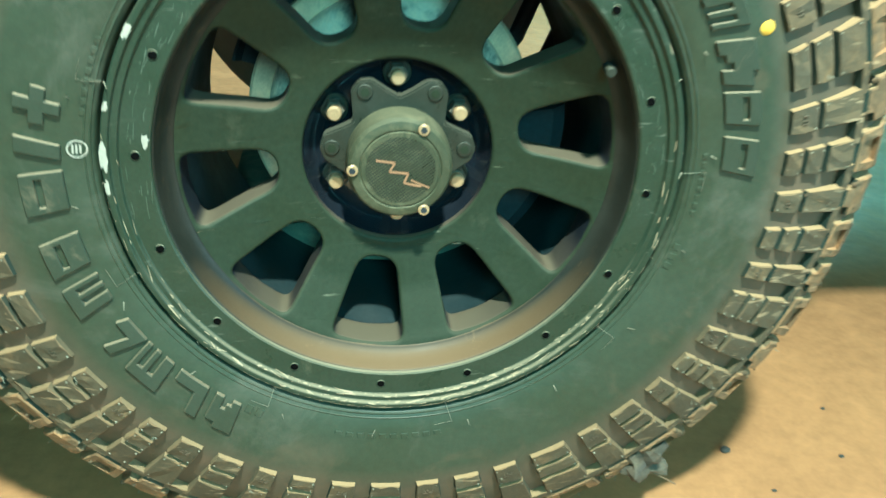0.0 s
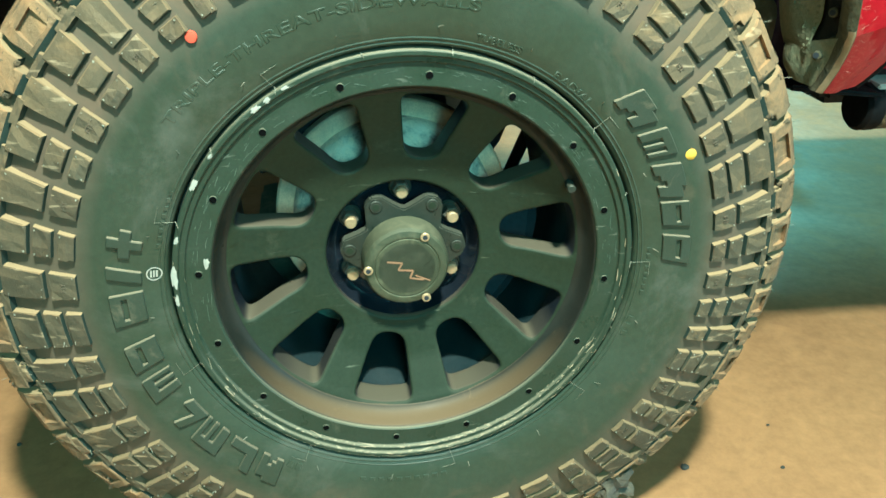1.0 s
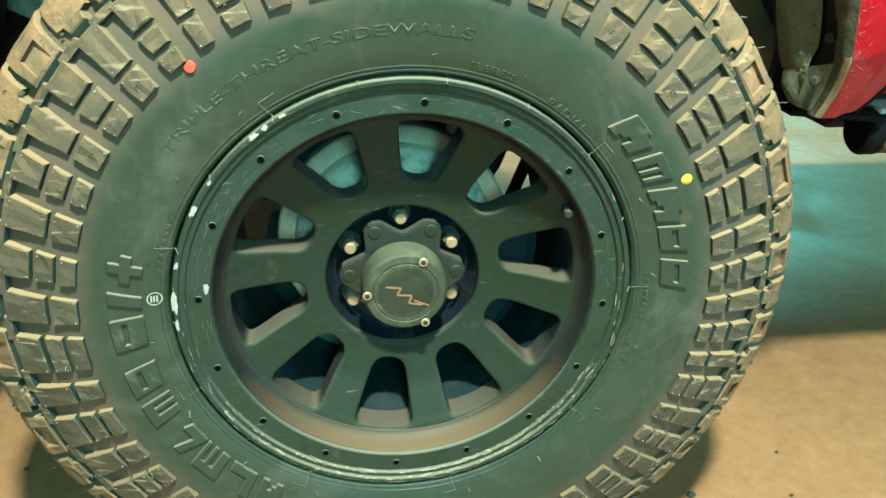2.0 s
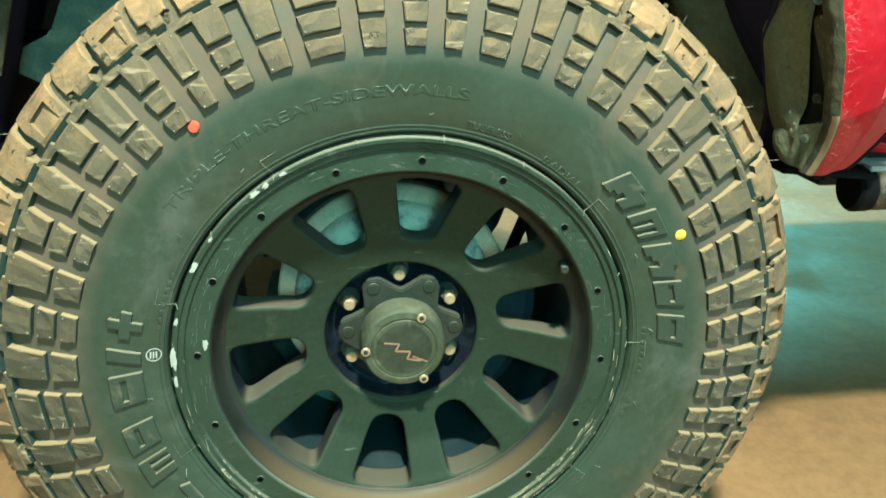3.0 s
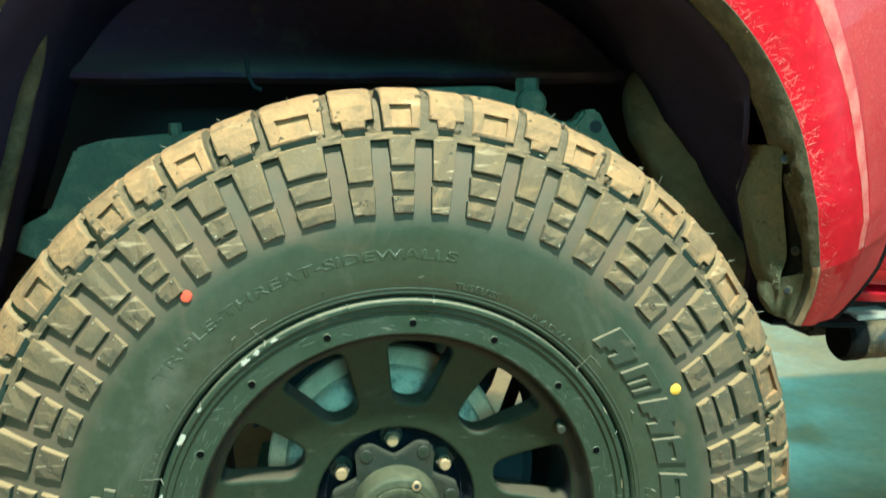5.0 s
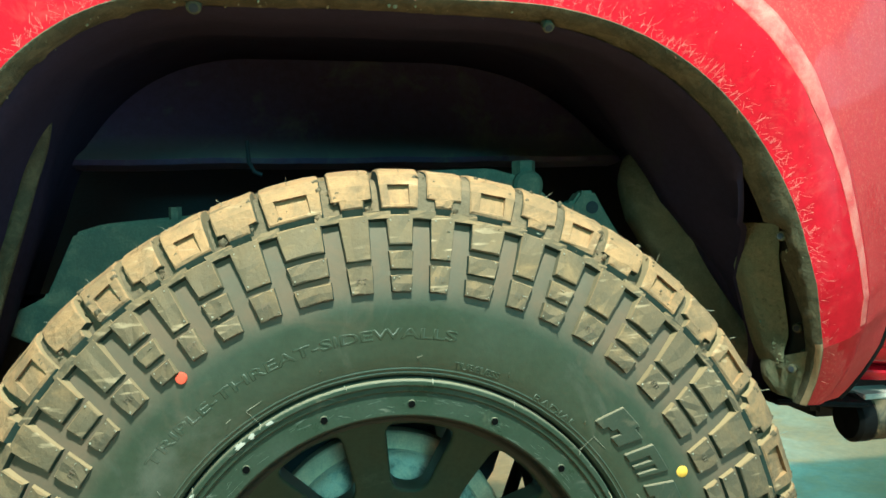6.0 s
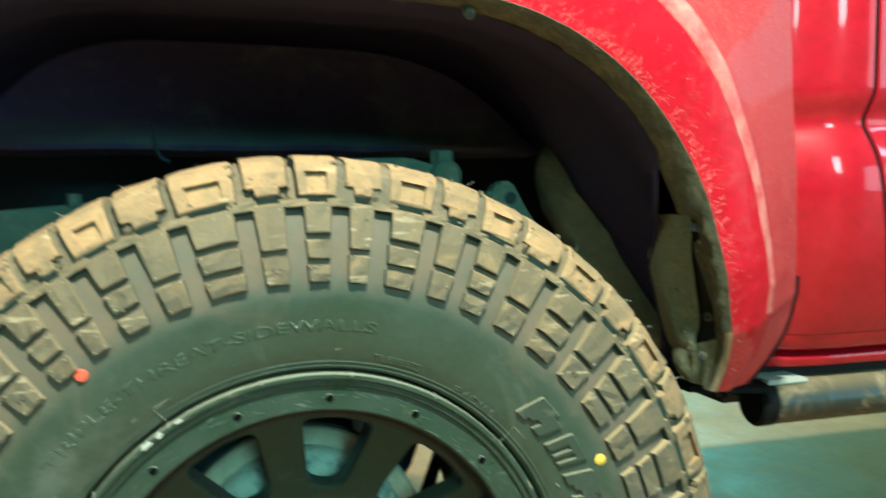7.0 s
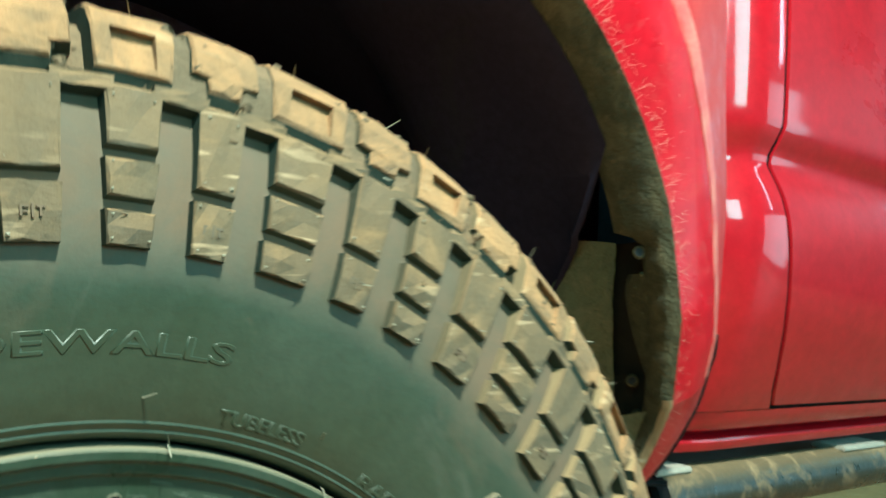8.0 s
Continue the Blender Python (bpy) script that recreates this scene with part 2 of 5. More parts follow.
M_TWIG = material("dry_twig", (0.20, 0.13, 0.07), 0.8, scale=80)
M_MUDDARK = material("wet_mud", (0.05, 0.045, 0.035), 0.7, second=(0.22, 0.18, 0.11), scale=60, bump=0.8, bump_scale=120, bump_dist=0.004)
M_REDDOT = material("orange_red_paint_dot", (0.66, 0.10, 0.05), 0.9, scale=200, amount=0.3, spec=0.1)
M_YELDOT = material("yellow_paint_dot", (0.86, 0.52, 0.05), 0.9, scale=200, amount=0.3, spec=0.1)
M_WHITE = material("chalky_white", (0.46, 0.43, 0.36), 0.8, scale=200, amount=0.4)
M_LETTER = material("raised_sidewall_letter", (0.033, 0.044, 0.027), 0.6, second=(0.046, 0.055, 0.035), scale=30, bump=0.12, bump_scale=260, dust=(0.28, 0.22, 0.135), dust_amount=0.18, dust_scale=24, dust_light=0.8)
M_FLECK = material("tan_scuff_fleck", (0.42, 0.34, 0.22), 0.85, second=(0.26, 0.22, 0.15), scale=300, bump=0.0, spec=0.2)
M_SCORE = material("pale_score_mark", (0.11, 0.135, 0.10), 0.7, second=(0.18, 0.19, 0.15), scale=200, bump=0.0, spec=0.2)
M_HAIR = material("pale_rubber_whisker", (0.27, 0.25, 0.18), 0.7, scale=100)


# ---------------------------------------------------------------- mesh helpers
def mesh_of(name, verts, faces, mat, smooth=False):
    me = bpy.data.meshes.new(name)
    me.from_pydata([tuple(v) for v in verts], [], faces)
    me.materials.append(mat)
    if smooth:
        me.polygons.foreach_set("use_smooth", [True] * len(me.polygons))
    me.update()
    return me


def part(name, data, mat, parent, label=""):
    """One mesh object under a thing or a part, from a bmesh or a mesh."""
    if isinstance(data, bmesh.types.BMesh):
        me = bpy.data.meshes.new(name)
        data.to_mesh(me)
        data.free()
        me.materials.append(mat)
        data = me
    ob = new(name, data)
    ob.parent = parent
    return tagged(ob, label)


def fixed_normals(me, angle=35):
    bm = bmesh.new()
    bm.from_mesh(me)
    bmesh.ops.recalc_face_normals(bm, faces=bm.faces[:])
    for f in bm.faces:
        f.smooth = True
    for e in bm.edges:
        if len(e.link_faces) == 2 and e.calc_face_angle(0) > radians(angle):
            e.smooth = False
    bm.to_mesh(me)
    bm.free()
    return me


def polar(th, r, y):
    """A point round the wheel's axis; th in degrees clockwise from the top as seen from outside."""
    a = radians(th)
    return (r * math.sin(a), y, ZC + r * math.cos(a))


def catmull(points, steps=8):
    p = [np.array(q, float) for q in points]
    p = [2 * p[0] - p[1]] + p + [2 * p[-1] - p[-2]]
    out = []
    for i in range(1, len(p) - 2):
        for k in range(steps):
            t = k / steps
            out.append(0.5 * (2 * p[i] + (p[i + 1] - p[i - 1]) * t + (2 * p[i - 1] - 5 * p[i] + 4 * p[i + 1] - p[i + 2]) * t * t
                              + (3 * p[i] - p[i - 1] - 3 * p[i + 1] + p[i + 2]) * t ** 3))
    out.append(p[-2])
    return np.array(out)


def lathe(name, profile, mat, n=128, th0=0.0, th1=360.0, closed=False, angle=35):
    """Turns (r, y) points round the wheel's axis."""
    full = abs(th1 - th0) >= 360
    cols = n if full else n + 1
    verts = [polar(th0 + (th1 - th0) * i / n, r, y) for i in range(cols) for r, y in profile]
    m, faces = len(profile), []
    for i in range(n):
        a, b = i * m, ((i + 1) % cols) * m
        for k in range(m if closed else m - 1):
            k2 = (k + 1) % m
            faces.append((a + k, b + k, b + k2, a + k2))
    if closed and not full:
        faces += [tuple(range(m)), tuple(range((cols - 1) * m, cols * m))]
    return fixed_normals(mesh_of(name, verts, faces, mat), angle)


def cylinder(name, p0, p1, r0, mat, n=20, r1=None, bevel=0.0):
    """A capped round bar from p0 to p1 with chamfered ends."""
    p0, p1 = Vector(p0), Vector(p1)
    r1 = r0 if r1 is None else r1
    d = (p1 - p0)
    q = d.to_track_quat("Z", "Y")
    L = d.length
    rings = [(0, r0 - bevel), (bevel, r0), (L - bevel, r1), (L, r1 - bevel)] if bevel else [(0, r0), (L, r1)]
    verts = [p0 + q @ Vector((r * math.cos(2 * math.pi * i / n), r * math.sin(2 * math.pi * i / n), h)) for h, r in rings for i in range(n)]
    faces = [(k * n + i, k * n + (i + 1) % n, (k + 1) * n + (i + 1) % n, (k + 1) * n + i) for k in range(len(rings) - 1) for i in range(n)]
    faces += [tuple(reversed(range(n))), tuple(range((len(rings) - 1) * n, len(rings) * n))]
    return fixed_normals(mesh_of(name, verts, faces, mat))


def plate(name, outline, y0, y1, mat, bevel=0.002):
    """A flat plate from an outline in x and z, between two depths, with bevelled edges."""
    bm = bmesh.new()
    f = bm.faces.new([bm.verts.new((x, y0, z)) for x, z in outline])
    r = bmesh.ops.extrude_face_region(bm, geom=[f])
    for v in r["geom"]:
        if isinstance(v, bmesh.types.BMVert):
            v.co.y = y1
    bmesh.ops.recalc_face_normals(bm, faces=bm.faces[:])
    if bevel:
        bmesh.ops.bevel(bm, geom=bm.edges[:], offset=bevel, segments=2, affect="EDGES", clamp_overlap=True)
    me = bpy.data.meshes.new(name)
    bm.to_mesh(me)
    bm.free()
    me.materials.append(mat)
    return me


def tube_path(name, pts, r, mat, n=10, taper=0):
    pts = [Vector(p) for p in pts]
    verts, faces = [], []
    for i, p in enumerate(pts):
        d = (pts[min(i + 1, len(pts) - 1)] - pts[max(i - 1, 0)]).normalized()
        q = d.to_track_quat("Z", "Y")
        s = r * math.sqrt(min(1.0, (i + 0.15) / taper)) if taper else r
        verts += [p + q @ Vector((s * math.cos(2 * math.pi * k / n), s * math.sin(2 * math.pi * k / n), 0)) for k in range(n)]
    for i in range(len(pts) - 1):
        faces += [(i * n + k, i * n + (k + 1) % n, (i + 1) * n + (k + 1) % n, (i + 1) * n + k) for k in range(n)]
    faces += [tuple(range(n)), tuple(range((len(pts) - 1) * n, len(pts) * n))]
    return fixed_normals(mesh_of(name, verts, faces, mat))


def blob(name, centre, size, mat, seed=0, sub=2, rough=0.35):
    bm = bmesh.new()
    bmesh.ops.create_icosphere(bm, subdivisions=sub, radius=1)
    for v in bm.verts:
        k = 1 + rough * noise.noise(v.co * 1.7 + Vector((seed * 3.1, 0, 0)))
        v.co = Vector((v.co.x * size[0], v.co.y * size[1], v.co.z * size[2])) * k + Vector(centre)
    me = bpy.data.meshes.new(name)
    bm.to_mesh(me)
    bm.free()
    me.materials.append(mat)
    return me


# ---------------------------------------------------------------- the room
def box_sheet(name, x0, x1, y0, y1, z0, z1, mat, label, category):
    bm = bmesh.new()
    bmesh.ops.create_cube(bm, size=1)
    for v in bm.verts:
        v.co = Vector(((x0 + x1) / 2 + v.co.x * (x1 - x0), (y0 + y1) / 2 + v.co.y * (y1 - y0), (z0 + z1) / 2 + v.co.z * (z1 - z0)))
    me = bpy.data.meshes.new(name)
    bm.to_mesh(me)
    bm.free()
    me.materials.append(mat)
    return tagged(new(name, me), label, category, kind="structure")


box_sheet("floor", -7, 8, -6, 8, -0.2, 0.0, M_FLOOR, "sandy tan concrete floor with worn, dusty patches", "floor")
box_sheet("wall_north", -7, 8, 8, 8.2, 0, 3.4, M_WALL, "plain grey-green workshop wall", "wall")
box_sheet("wall_south", -7, 8, -6.2, -6, 0, 3.4, M_WALL, "plain grey-green workshop wall", "wall")
box_sheet("wall_west", -7.2, -7, -6.2, 8.2, 0, 3.4, M_WALL, "plain grey-green workshop wall", "wall")
box_sheet("wall_east", 8, 8.2, -6.2, 8.2, 0, 3.4, M_WALL, "plain grey-green workshop wall", "wall")
box_sheet("ceiling", -7.2, 8.2, -6.2, 8.2, 3.4, 3.6, M_CEIL, "plain pale workshop ceiling", "ceiling")

# ---------------------------------------------------------------- the truck
truck = tagged(new("pickup_truck"), "red off-road pickup truck with muddy tyre on black wheel", "truck")
truck.location = (0, 0, 0)

# ---- tyre
BASE = [(0.2414, 0.016), (0.2424, 0.004), (0.2446, -0.0040), (0.253, -0.0088), (0.270, -0.0135), (0.300, -0.018), (0.322, -0.0185), (0.345, -0.015), (0.368, -0.009),
        (0.388, -0.001), (0.405, 0.008), (0.418, 0.018), (0.427, 0.032), (0.430, 0.06), (0.432, 0.14)]
base_near = catmull(BASE, 4)
base_far = [(r, 0.28 - y) for r, y in reversed(list(map(tuple, base_near)))][1:]
tyre_profile = list(map(tuple, base_near)) + base_far
tyre = part("tyre", lathe("tyre", tyre_profile, M_RUBBER, 260, angle=80), M_RUBBER, truck, "black off-road tyre with chunky, tan-dusted side lugs")

ENV = [(0.318, -0.0235), (0.330, -0.0235), (0.345, -0.0205), (0.370, -0.0150), (0.390, -0.0090), (0.402, -0.0055), (0.415, -0.0010), (0.4265, 0.0055),
       (0.4335, 0.0130), (0.4380, 0.0240), (0.4410, 0.0450), (0.4430, 0.0800), (0.4440, 0.1400)]
env = catmull(ENV, 10)
env_q = np.concatenate([[0], np.cumsum(np.hypot(*np.diff(env, axis=0).T))])


def q_of_r(r):
    return float(np.interp(r, env[:, 0], env_q))


def q_of_y(y):
    i = int(np.argmax(env[:, 0] > 0.434))
    return float(np.interp(y, env[i:, 1], env_q[i:]))


def env_at(q, depth=0.0):
    """Point of the lug surface at a length q along the profile, sunk by depth."""
    r, y = np.interp(q, env_q, env[:, 0]), np.interp(q, env_q, env[:, 1])
    r2, y2 = np.interp(q + 1e-3, env_q, env[:, 0]), np.interp(q + 1e-3, env_q, env[:, 1])
    r1, y1 = np.interp(q - 1e-3, env_q, env[:, 0]), np.interp(q - 1e-3, env_q, env[:, 1])
    d = np.array([r2 - r1, y2 - y1])
    d /= np.linalg.norm(d) + 1e-12
    nrm = np.array([-d[1], d[0]]) * -1      # outwards: away from the carcass
    return r - nrm[0] * depth, y - nrm[1] * depth


def lug(name, spans, height, mat, bevel=0.0016, pocket=None, stations=3, fracs=(0, 0.33, 0.67, 1), rnd=None, depth_at=0.0, slope=0.0, flank=None):
    """One tread lug: spans is a list of (q, th_left, th_right) stations along the profile from inside to outside; pocket is the cell that is sunk, deepest at its outer end."""
    qs = [s[0] for s in spans]
    stations = np.linspace(qs[0], qs[-1], stations) if isinstance(stations, int) else stations
    nq, nth = len(stations), len(fracs) - 1

    def ring(depth, inset):
        rows = []
        for j, q in enumerate(stations):
            qq = q + (inset - (slope if depth > bevel else 0.0) if j == 0 else -inset if j == nq - 1 else 0)
            l, r_ = np.interp(max(qq, qs[0]), qs, [s[1] for s in spans]), np.interp(qq, qs, [s[2] for s in spans])
            rad, y = env_at(qq, depth + depth_at)
            da = math.degrees(inset / rad)
            rows.append([polar(l + da + (r_ - l - 2 * da) * f, rad, y) for f in fracs])
        return rows

    def border(rows):
        return ([*rows[0]] + [rows[j][-1] for j in range(1, nq)] + [*reversed(rows[-1][:-1])] + [rows[j][0] for j in range(nq - 2, 0, -1)])

    jit = (lambda p: tuple(c + rnd.uniform(-0.0008, 0.0008) for c in p)) if rnd else (lambda p: p)
    verts, faces = [], []
    top = [[jit(p) for p in row] for row in ring(0.0, bevel)]
    lower = [border(ring(height, -bevel * 0.9)), border(ring(bevel * 0.7, bevel * 0.25))]
    nb = len(lower[0])
    for b in lower:
        verts += b
    for i in range(nb):
        faces.append((i, (i + 1) % nb, nb + (i + 1) % nb, nb + i))
    start = len(verts)
    ids = [[start + j * (nth + 1) + i for i in range(nth + 1)] for j in range(nq)]
    for row in top:
        verts += row
    bt = border(ids)
    for i in range(nb):
        faces.append((nb + i, nb + (i + 1) % nb, bt[(i + 1) % nb], bt[i]))
    for j in range(nq - 1):
        for i in range(nth):
            quad = (ids[j][i], ids[j][i + 1], ids[j + 1][i + 1], ids[j + 1][i])
            if pocket == (j, i):
                c = len(verts)
                cen = np.mean([verts[k] for k in quad], axis=0)
                for n_, k in enumerate(quad):
                    p = np.array(verts[k]) * 0.94 + cen * 0.06
                    verts.append((p[0], p[1] + (0.0016 if n_ < 2 else 0.0062), p[2]))
                faces += [(quad[k], quad[(k + 1) % 4], c + (k + 1) % 4, c + k) for k in range(4)]
                faces.append((c, c + 1, c + 2, c + 3))
            else:
                faces.append(quad)
    me = mesh_of(name, verts, faces, mat)
    if flank:           # darker rubber on the steep sides, the shade between lugs put into it
        me.materials.append(flank)
        for i in range(nb):
            me.polygons[i].material_index = 1
    return me


# pitch of each of the 52 lug columns, in degrees, from the column at th = -60.1 on
PITCH = [6.5, 7.2, 6.4, 6.1, 5.4, 6.5, 6.5, 8.5, 6.5, 6.2, 5.8, 7.3, 6.1, 6.6, 7.0, 7.8, 7.0, 8.5, 7.2, 8.9, 6.6, 6.6, 6.0, 6.3, 5.4, 7.4,
         6.1, 6.2, 6.2, 7.7, 6.6, 9.4, 6.9, 7.3, 6.8, 8.0, 6.9, 6.9, 6.0, 7.4, 6.8, 6.2, 5.8, 7.4, 6.9, 8.4, 6.3, 9.2, 7.4, 7.5, 7.1, 7.0]
GROOVE = 2.75
scale_pitch = 360.0 / sum(PITCH)
rnd = random.Random(4)
th = -60.1
columns = []
for k, p in enumerate(PITCH):
    p *= scale_pitch
    columns.append((k, th, th + p - GROOVE * scale_pitch))
    th += p
Q = q_of_r
for k, l, r in columns:
    small = [(0.325, 0.350), (0.3555, 0.3970)] if k % 2 == 0 else [(0.325, 0.3405), (0.346, 0.363), (0.3685, 0.3970)]
    for j, (r0, r1) in enumerate(small):
        grow = 0.18 * (j + 1) / len(small)
        me = lug("side_lug", [(Q(r0), l - grow + 0.18, r + grow - 0.18), (Q(r1), l - grow, r + grow)], 0.0080 + 0.002 * j, M_BLOCK, 0.0009 + 0.0003 * j, rnd=rnd, flank=M_FLANK)
        part("side_lug", me, M_BLOCK, tyre)
    # ledge that closes the groove to the next column
    l2 = columns[(k + 1) % len(columns)][1] + (360 if k == len(columns) - 1 else 0)
    part("groove_ledge", lug("groove_ledge", [(Q(0.3925), r - 0.5, l2 + 0.5), (Q(0.4000), r - 0.5, l2 + 0.5)], 0.009, M_BLOCK, 0.0005, rnd=rnd, depth_at=0.0003, flank=M_FLANK), M_BLOCK, tyre)
    if k % 2:
        w = 0.75
        me = lug("tread_lug", [(Q(0.4022), l - w, r + w), (q_of_y(0.018), l - w - 0.2, r + w + 0.2), (q_of_y(0.075), l - w - 0.2, r + w + 0.2)],
                 0.013, M_SHOULDER, 0.0018, rnd=rnd, pocket=(1, 1), fracs=(0, 0.2, 0.8, 1), slope=0.012, flank=M_FLANK,
                 stations=[Q(0.4022), Q(0.4060), Q(0.4245), q_of_y(0.010), q_of_y(0.015), q_of_y(0.022), q_of_y(0.04), q_of_y(0.075)])
    else:
        w = 0.85
        me = lug("tread_lug", [(Q(0.4030), l + 0.35, r - 0.35), (Q(0.4110), l + 0.20, r - 0.20), (Q(0.4122), l - w, r + w), (q_of_y(0.018), l - w, r + w), (q_of_y(0.068), l - w, r + w)],
                 0.013, M_SHOULDER, 0.0018, rnd=rnd, slope=0.012, flank=M_FLANK,
                 stations=[Q(0.4030), Q(0.4110), Q(0.4122), Q(0.4245), q_of_y(0.010), q_of_y(0.015), q_of_y(0.022), q_of_y(0.04), q_of_y(0.068)])
    part("tread_lug", me, M_SHOULDER, tyre)

# mud packed in the slots between the tread lugs, thicker in places
for k, l, r in columns:
    l2 = columns[(k + 1) % len(columns)][1] + (360 if k == len(columns) - 1 else 0)
    part("slot_mud", lug("slot_mud", [(Q(0.3985), r - 0.6, l2 + 0.6), (Q(0.408), r - 0.3, l2 + 0.3), (q_of_y(0.06), r + 0.4, l2 - 0.4)], 0.008, M_GROOVE, 0.0012, stations=7, rnd=random.Random(k), depth_at=rnd.uniform(0.0010, 0.0040) if -5 < l < 24 else rnd.uniform(0.0050, 0.0105)), M_GROOVE, tyre)

# mould nubs at the corners of the side lugs, joined, and a small mark on the innermost broad lugs
nv, nf = [], []
for k, l, r in columns:
    for r0 in ((0.328, 0.348, 0.359, 0.391) if k % 2 == 0 else (0.328, 0.338, 0.349, 0.361, 0.371, 0.391)):
        for a in (l + 0.45, r - 0.45):
            if rnd.random() < 0.25:
                continue
            rad, y = env_at(Q(r0), 0.0)
            s, h, c = rnd.uniform(0.0005, 0.0010), rnd.uniform(0.0008, 0.0020), len(nv)
            p = Vector(polar(a + rnd.uniform(-0.1, 0.1), rad, y))
            nv += [p + Vector((dx * s, 0.0004, dz * s)) for dx, dz in ((-1, -1), (1, -1), (1, 1), (-1, 1))] + [p + Vector((0, -h, -h * 0.3))]
            nf += [(c, c + 1, c + 4), (c + 1, c + 2, c + 4), (c + 2, c + 3, c + 4), (c + 3, c, c + 4)]
tagged(part("mould_nub", mesh_of("mould_nub", nv, nf, M_HAIR), M_HAIR, tyre, "tiny pale mould nubs on the lugs"), kind="stuff")
for k, l, r in columns:
    if k % 2:
        continue
    mid, bars = (l + r) / 2, []
    for a0, a1, ra, rb in ((-0.75, -0.6, 0.335, 0.3395), (-0.6, -0.2, 0.3385, 0.3395), (-0.6, -0.25, 0.3365, 0.3373), (-0.05, 0.1, 0.3345, 0.3402), (0.25, 0.8, 0.3385, 0.3395), (0.45, 0.6, 0.335, 0.3385)):
        bars.append([(*polar(mid + a, 1, 0), a, rr) for a, rr in ((a0, ra), (a1, ra), (a1, rb), (a0, rb))])
    mv, mf = [], []
    for bar in bars:
        c = len(mv)
        for lift in (-0.0006, 0.0004):
            for q in bar:
                rad, y = env_at(Q(q[4]), lift)
                mv.append(polar(mid + q[3], rad, y))
        mf += [(c, c + 1, c + 2, c + 3)] + [(c + i, c + (i + 1) % 4, c + 4 + (i + 1) % 4, c + 4 + i) for i in range(4)]
    part("lug_mark", mesh_of("lug_mark", mv, mf, M_RUBBER), M_RUBBER, tyre)

# clods of sandy mud caught in the slots and smeared over the lugs, joined
mud = random.Random(31)
gv, gf = [], []


def clod(p, s, flat):
    c = len(gv)
    out = Vector((p.x, -0.25, p.z - ZC)).normalized()
    for d in (Vector((1, 0, 0)), Vector((0, 0, 1)), Vector((-1, 0, 0)), Vector((0, 0, -1)), Vector((0.6, -0.6, 0.6)), Vector((-0.6, -0.6, -0.6)), out * flat):
        gv.append(p + d * s * mud.uniform(0.6, 1.3))
    gf.extend([(c, c + 1, c + 4), (c + 1, c + 6, c + 4), (c, c + 4, c + 6), (c + 1, c + 2, c + 6), (c + 2, c + 5, c + 6), (c + 2, c + 3, c + 5), (c + 3, c + 6, c + 5), (c + 3, c, c + 6)])


for k, l, r in columns:
    l2 = columns[(k + 1) % len(columns)][1] + (360 if k == len(columns) - 1 else 0)
    for _ in range(mud.randrange(5, 13)):
        q = mud.uniform(Q(0.400), q_of_y(0.03))
        near = (mud.gauss(r + 0.2, 0.35), mud.gauss(l2 - 0.2, 0.35))
        a = mud.choice((mud.uniform(r - 0.1, l2 + 0.1), *near) if -17 < l < 24 else near)
        clod(Vector(polar(a, *env_at(q, mud.uniform(0.0005, 0.004)))), mud.uniform(0.0012, 0.0042), 0.7)
    for _ in range(mud.randrange(0, 5)):
        q = mud.uniform(Q(0.345), Q(0.430))
        clod(Vector(polar(mud.uniform(l, r), *env_at(q, 0.0004))), mud.uniform(0.0006, 0.0018), 0.5)
tagged(part("caught_mud", mesh_of("caught_mud", gv, gf, M_GROOVE, True), M_GROOVE, tyre, "sandy mud caught between the lugs"), kind="stuff")

# short sipes cut across the crown edge of the tread lugs, joined
pv, pf = [], []
for k, l, r in columns:
    for f in (0.2, 0.5, 0.8):
        if mud.random() < 0.3:
            continue
        a0 = l + (r - l) * f + mud.uniform(-0.2, 0.2)
        q0, q1 = q_of_y(0.013) + mud.uniform(0, 0.004), q_of_y(0.026) + mud.uniform(0, 0.006)
        c = len(pv)
        for q, da in ((q0, 0.0), (0.5 * (q0 + q1), 0.45), (q1, 0.9)):
            rad, y = env_at(q, -0.0009)
            pv += [polar(a0 + da - 0.055, rad, y), polar(a0 + da + 0.055, rad, y)]
        pf += [(c, c + 1, c + 3, c + 2), (c + 2, c + 3, c + 5, c + 4)]
tagged(part("sipe", mesh_of("sipe", pv, pf, M_FLANK), M_FLANK, tyre, "short dark sipes in the tread edge"), kind="stuff")

# centre tread, mostly hidden: joined
cv, cf = [], []
for k, l, r in columns:
    for row, (y0, y1) in enumerate(((0.086, 0.132), (0.142, 0.188), (0.200, 0.262))):
        off = 3.0 if row == 1 else 0.0
        c = len(cv)
        for rad, ins in ((0.431, 0.0), (0.4435 if row < 2 else 0.440, 0.3)):
            for a, y in ((l - 0.8 + ins, y0), (r + 0.8 - ins, y0), (r + 0.8 - ins, y1), (l - 0.8 + ins, y1)):
                cv.append(polar(a + off, rad, y))
        cf += [(c + 4, c + 5, c + 6, c + 7)] + [(c + i, c + (i + 1) % 4, c + 4 + (i + 1) % 4, c + 4 + i) for i in range(4)]
tagged(part("centre_tread", fixed_normals(mesh_of("centre_tread", cv, cf, M_SHOULDER)), M_SHOULDER, tyre, "muddy centre tread lugs across the crown"), kind="stuff")


# ---- raised sidewall lettering and marks
def side_y(r, proud=0.0):
    return float(np.interp(r, base_near[4:, 0], base_near[4:, 1])) - proud


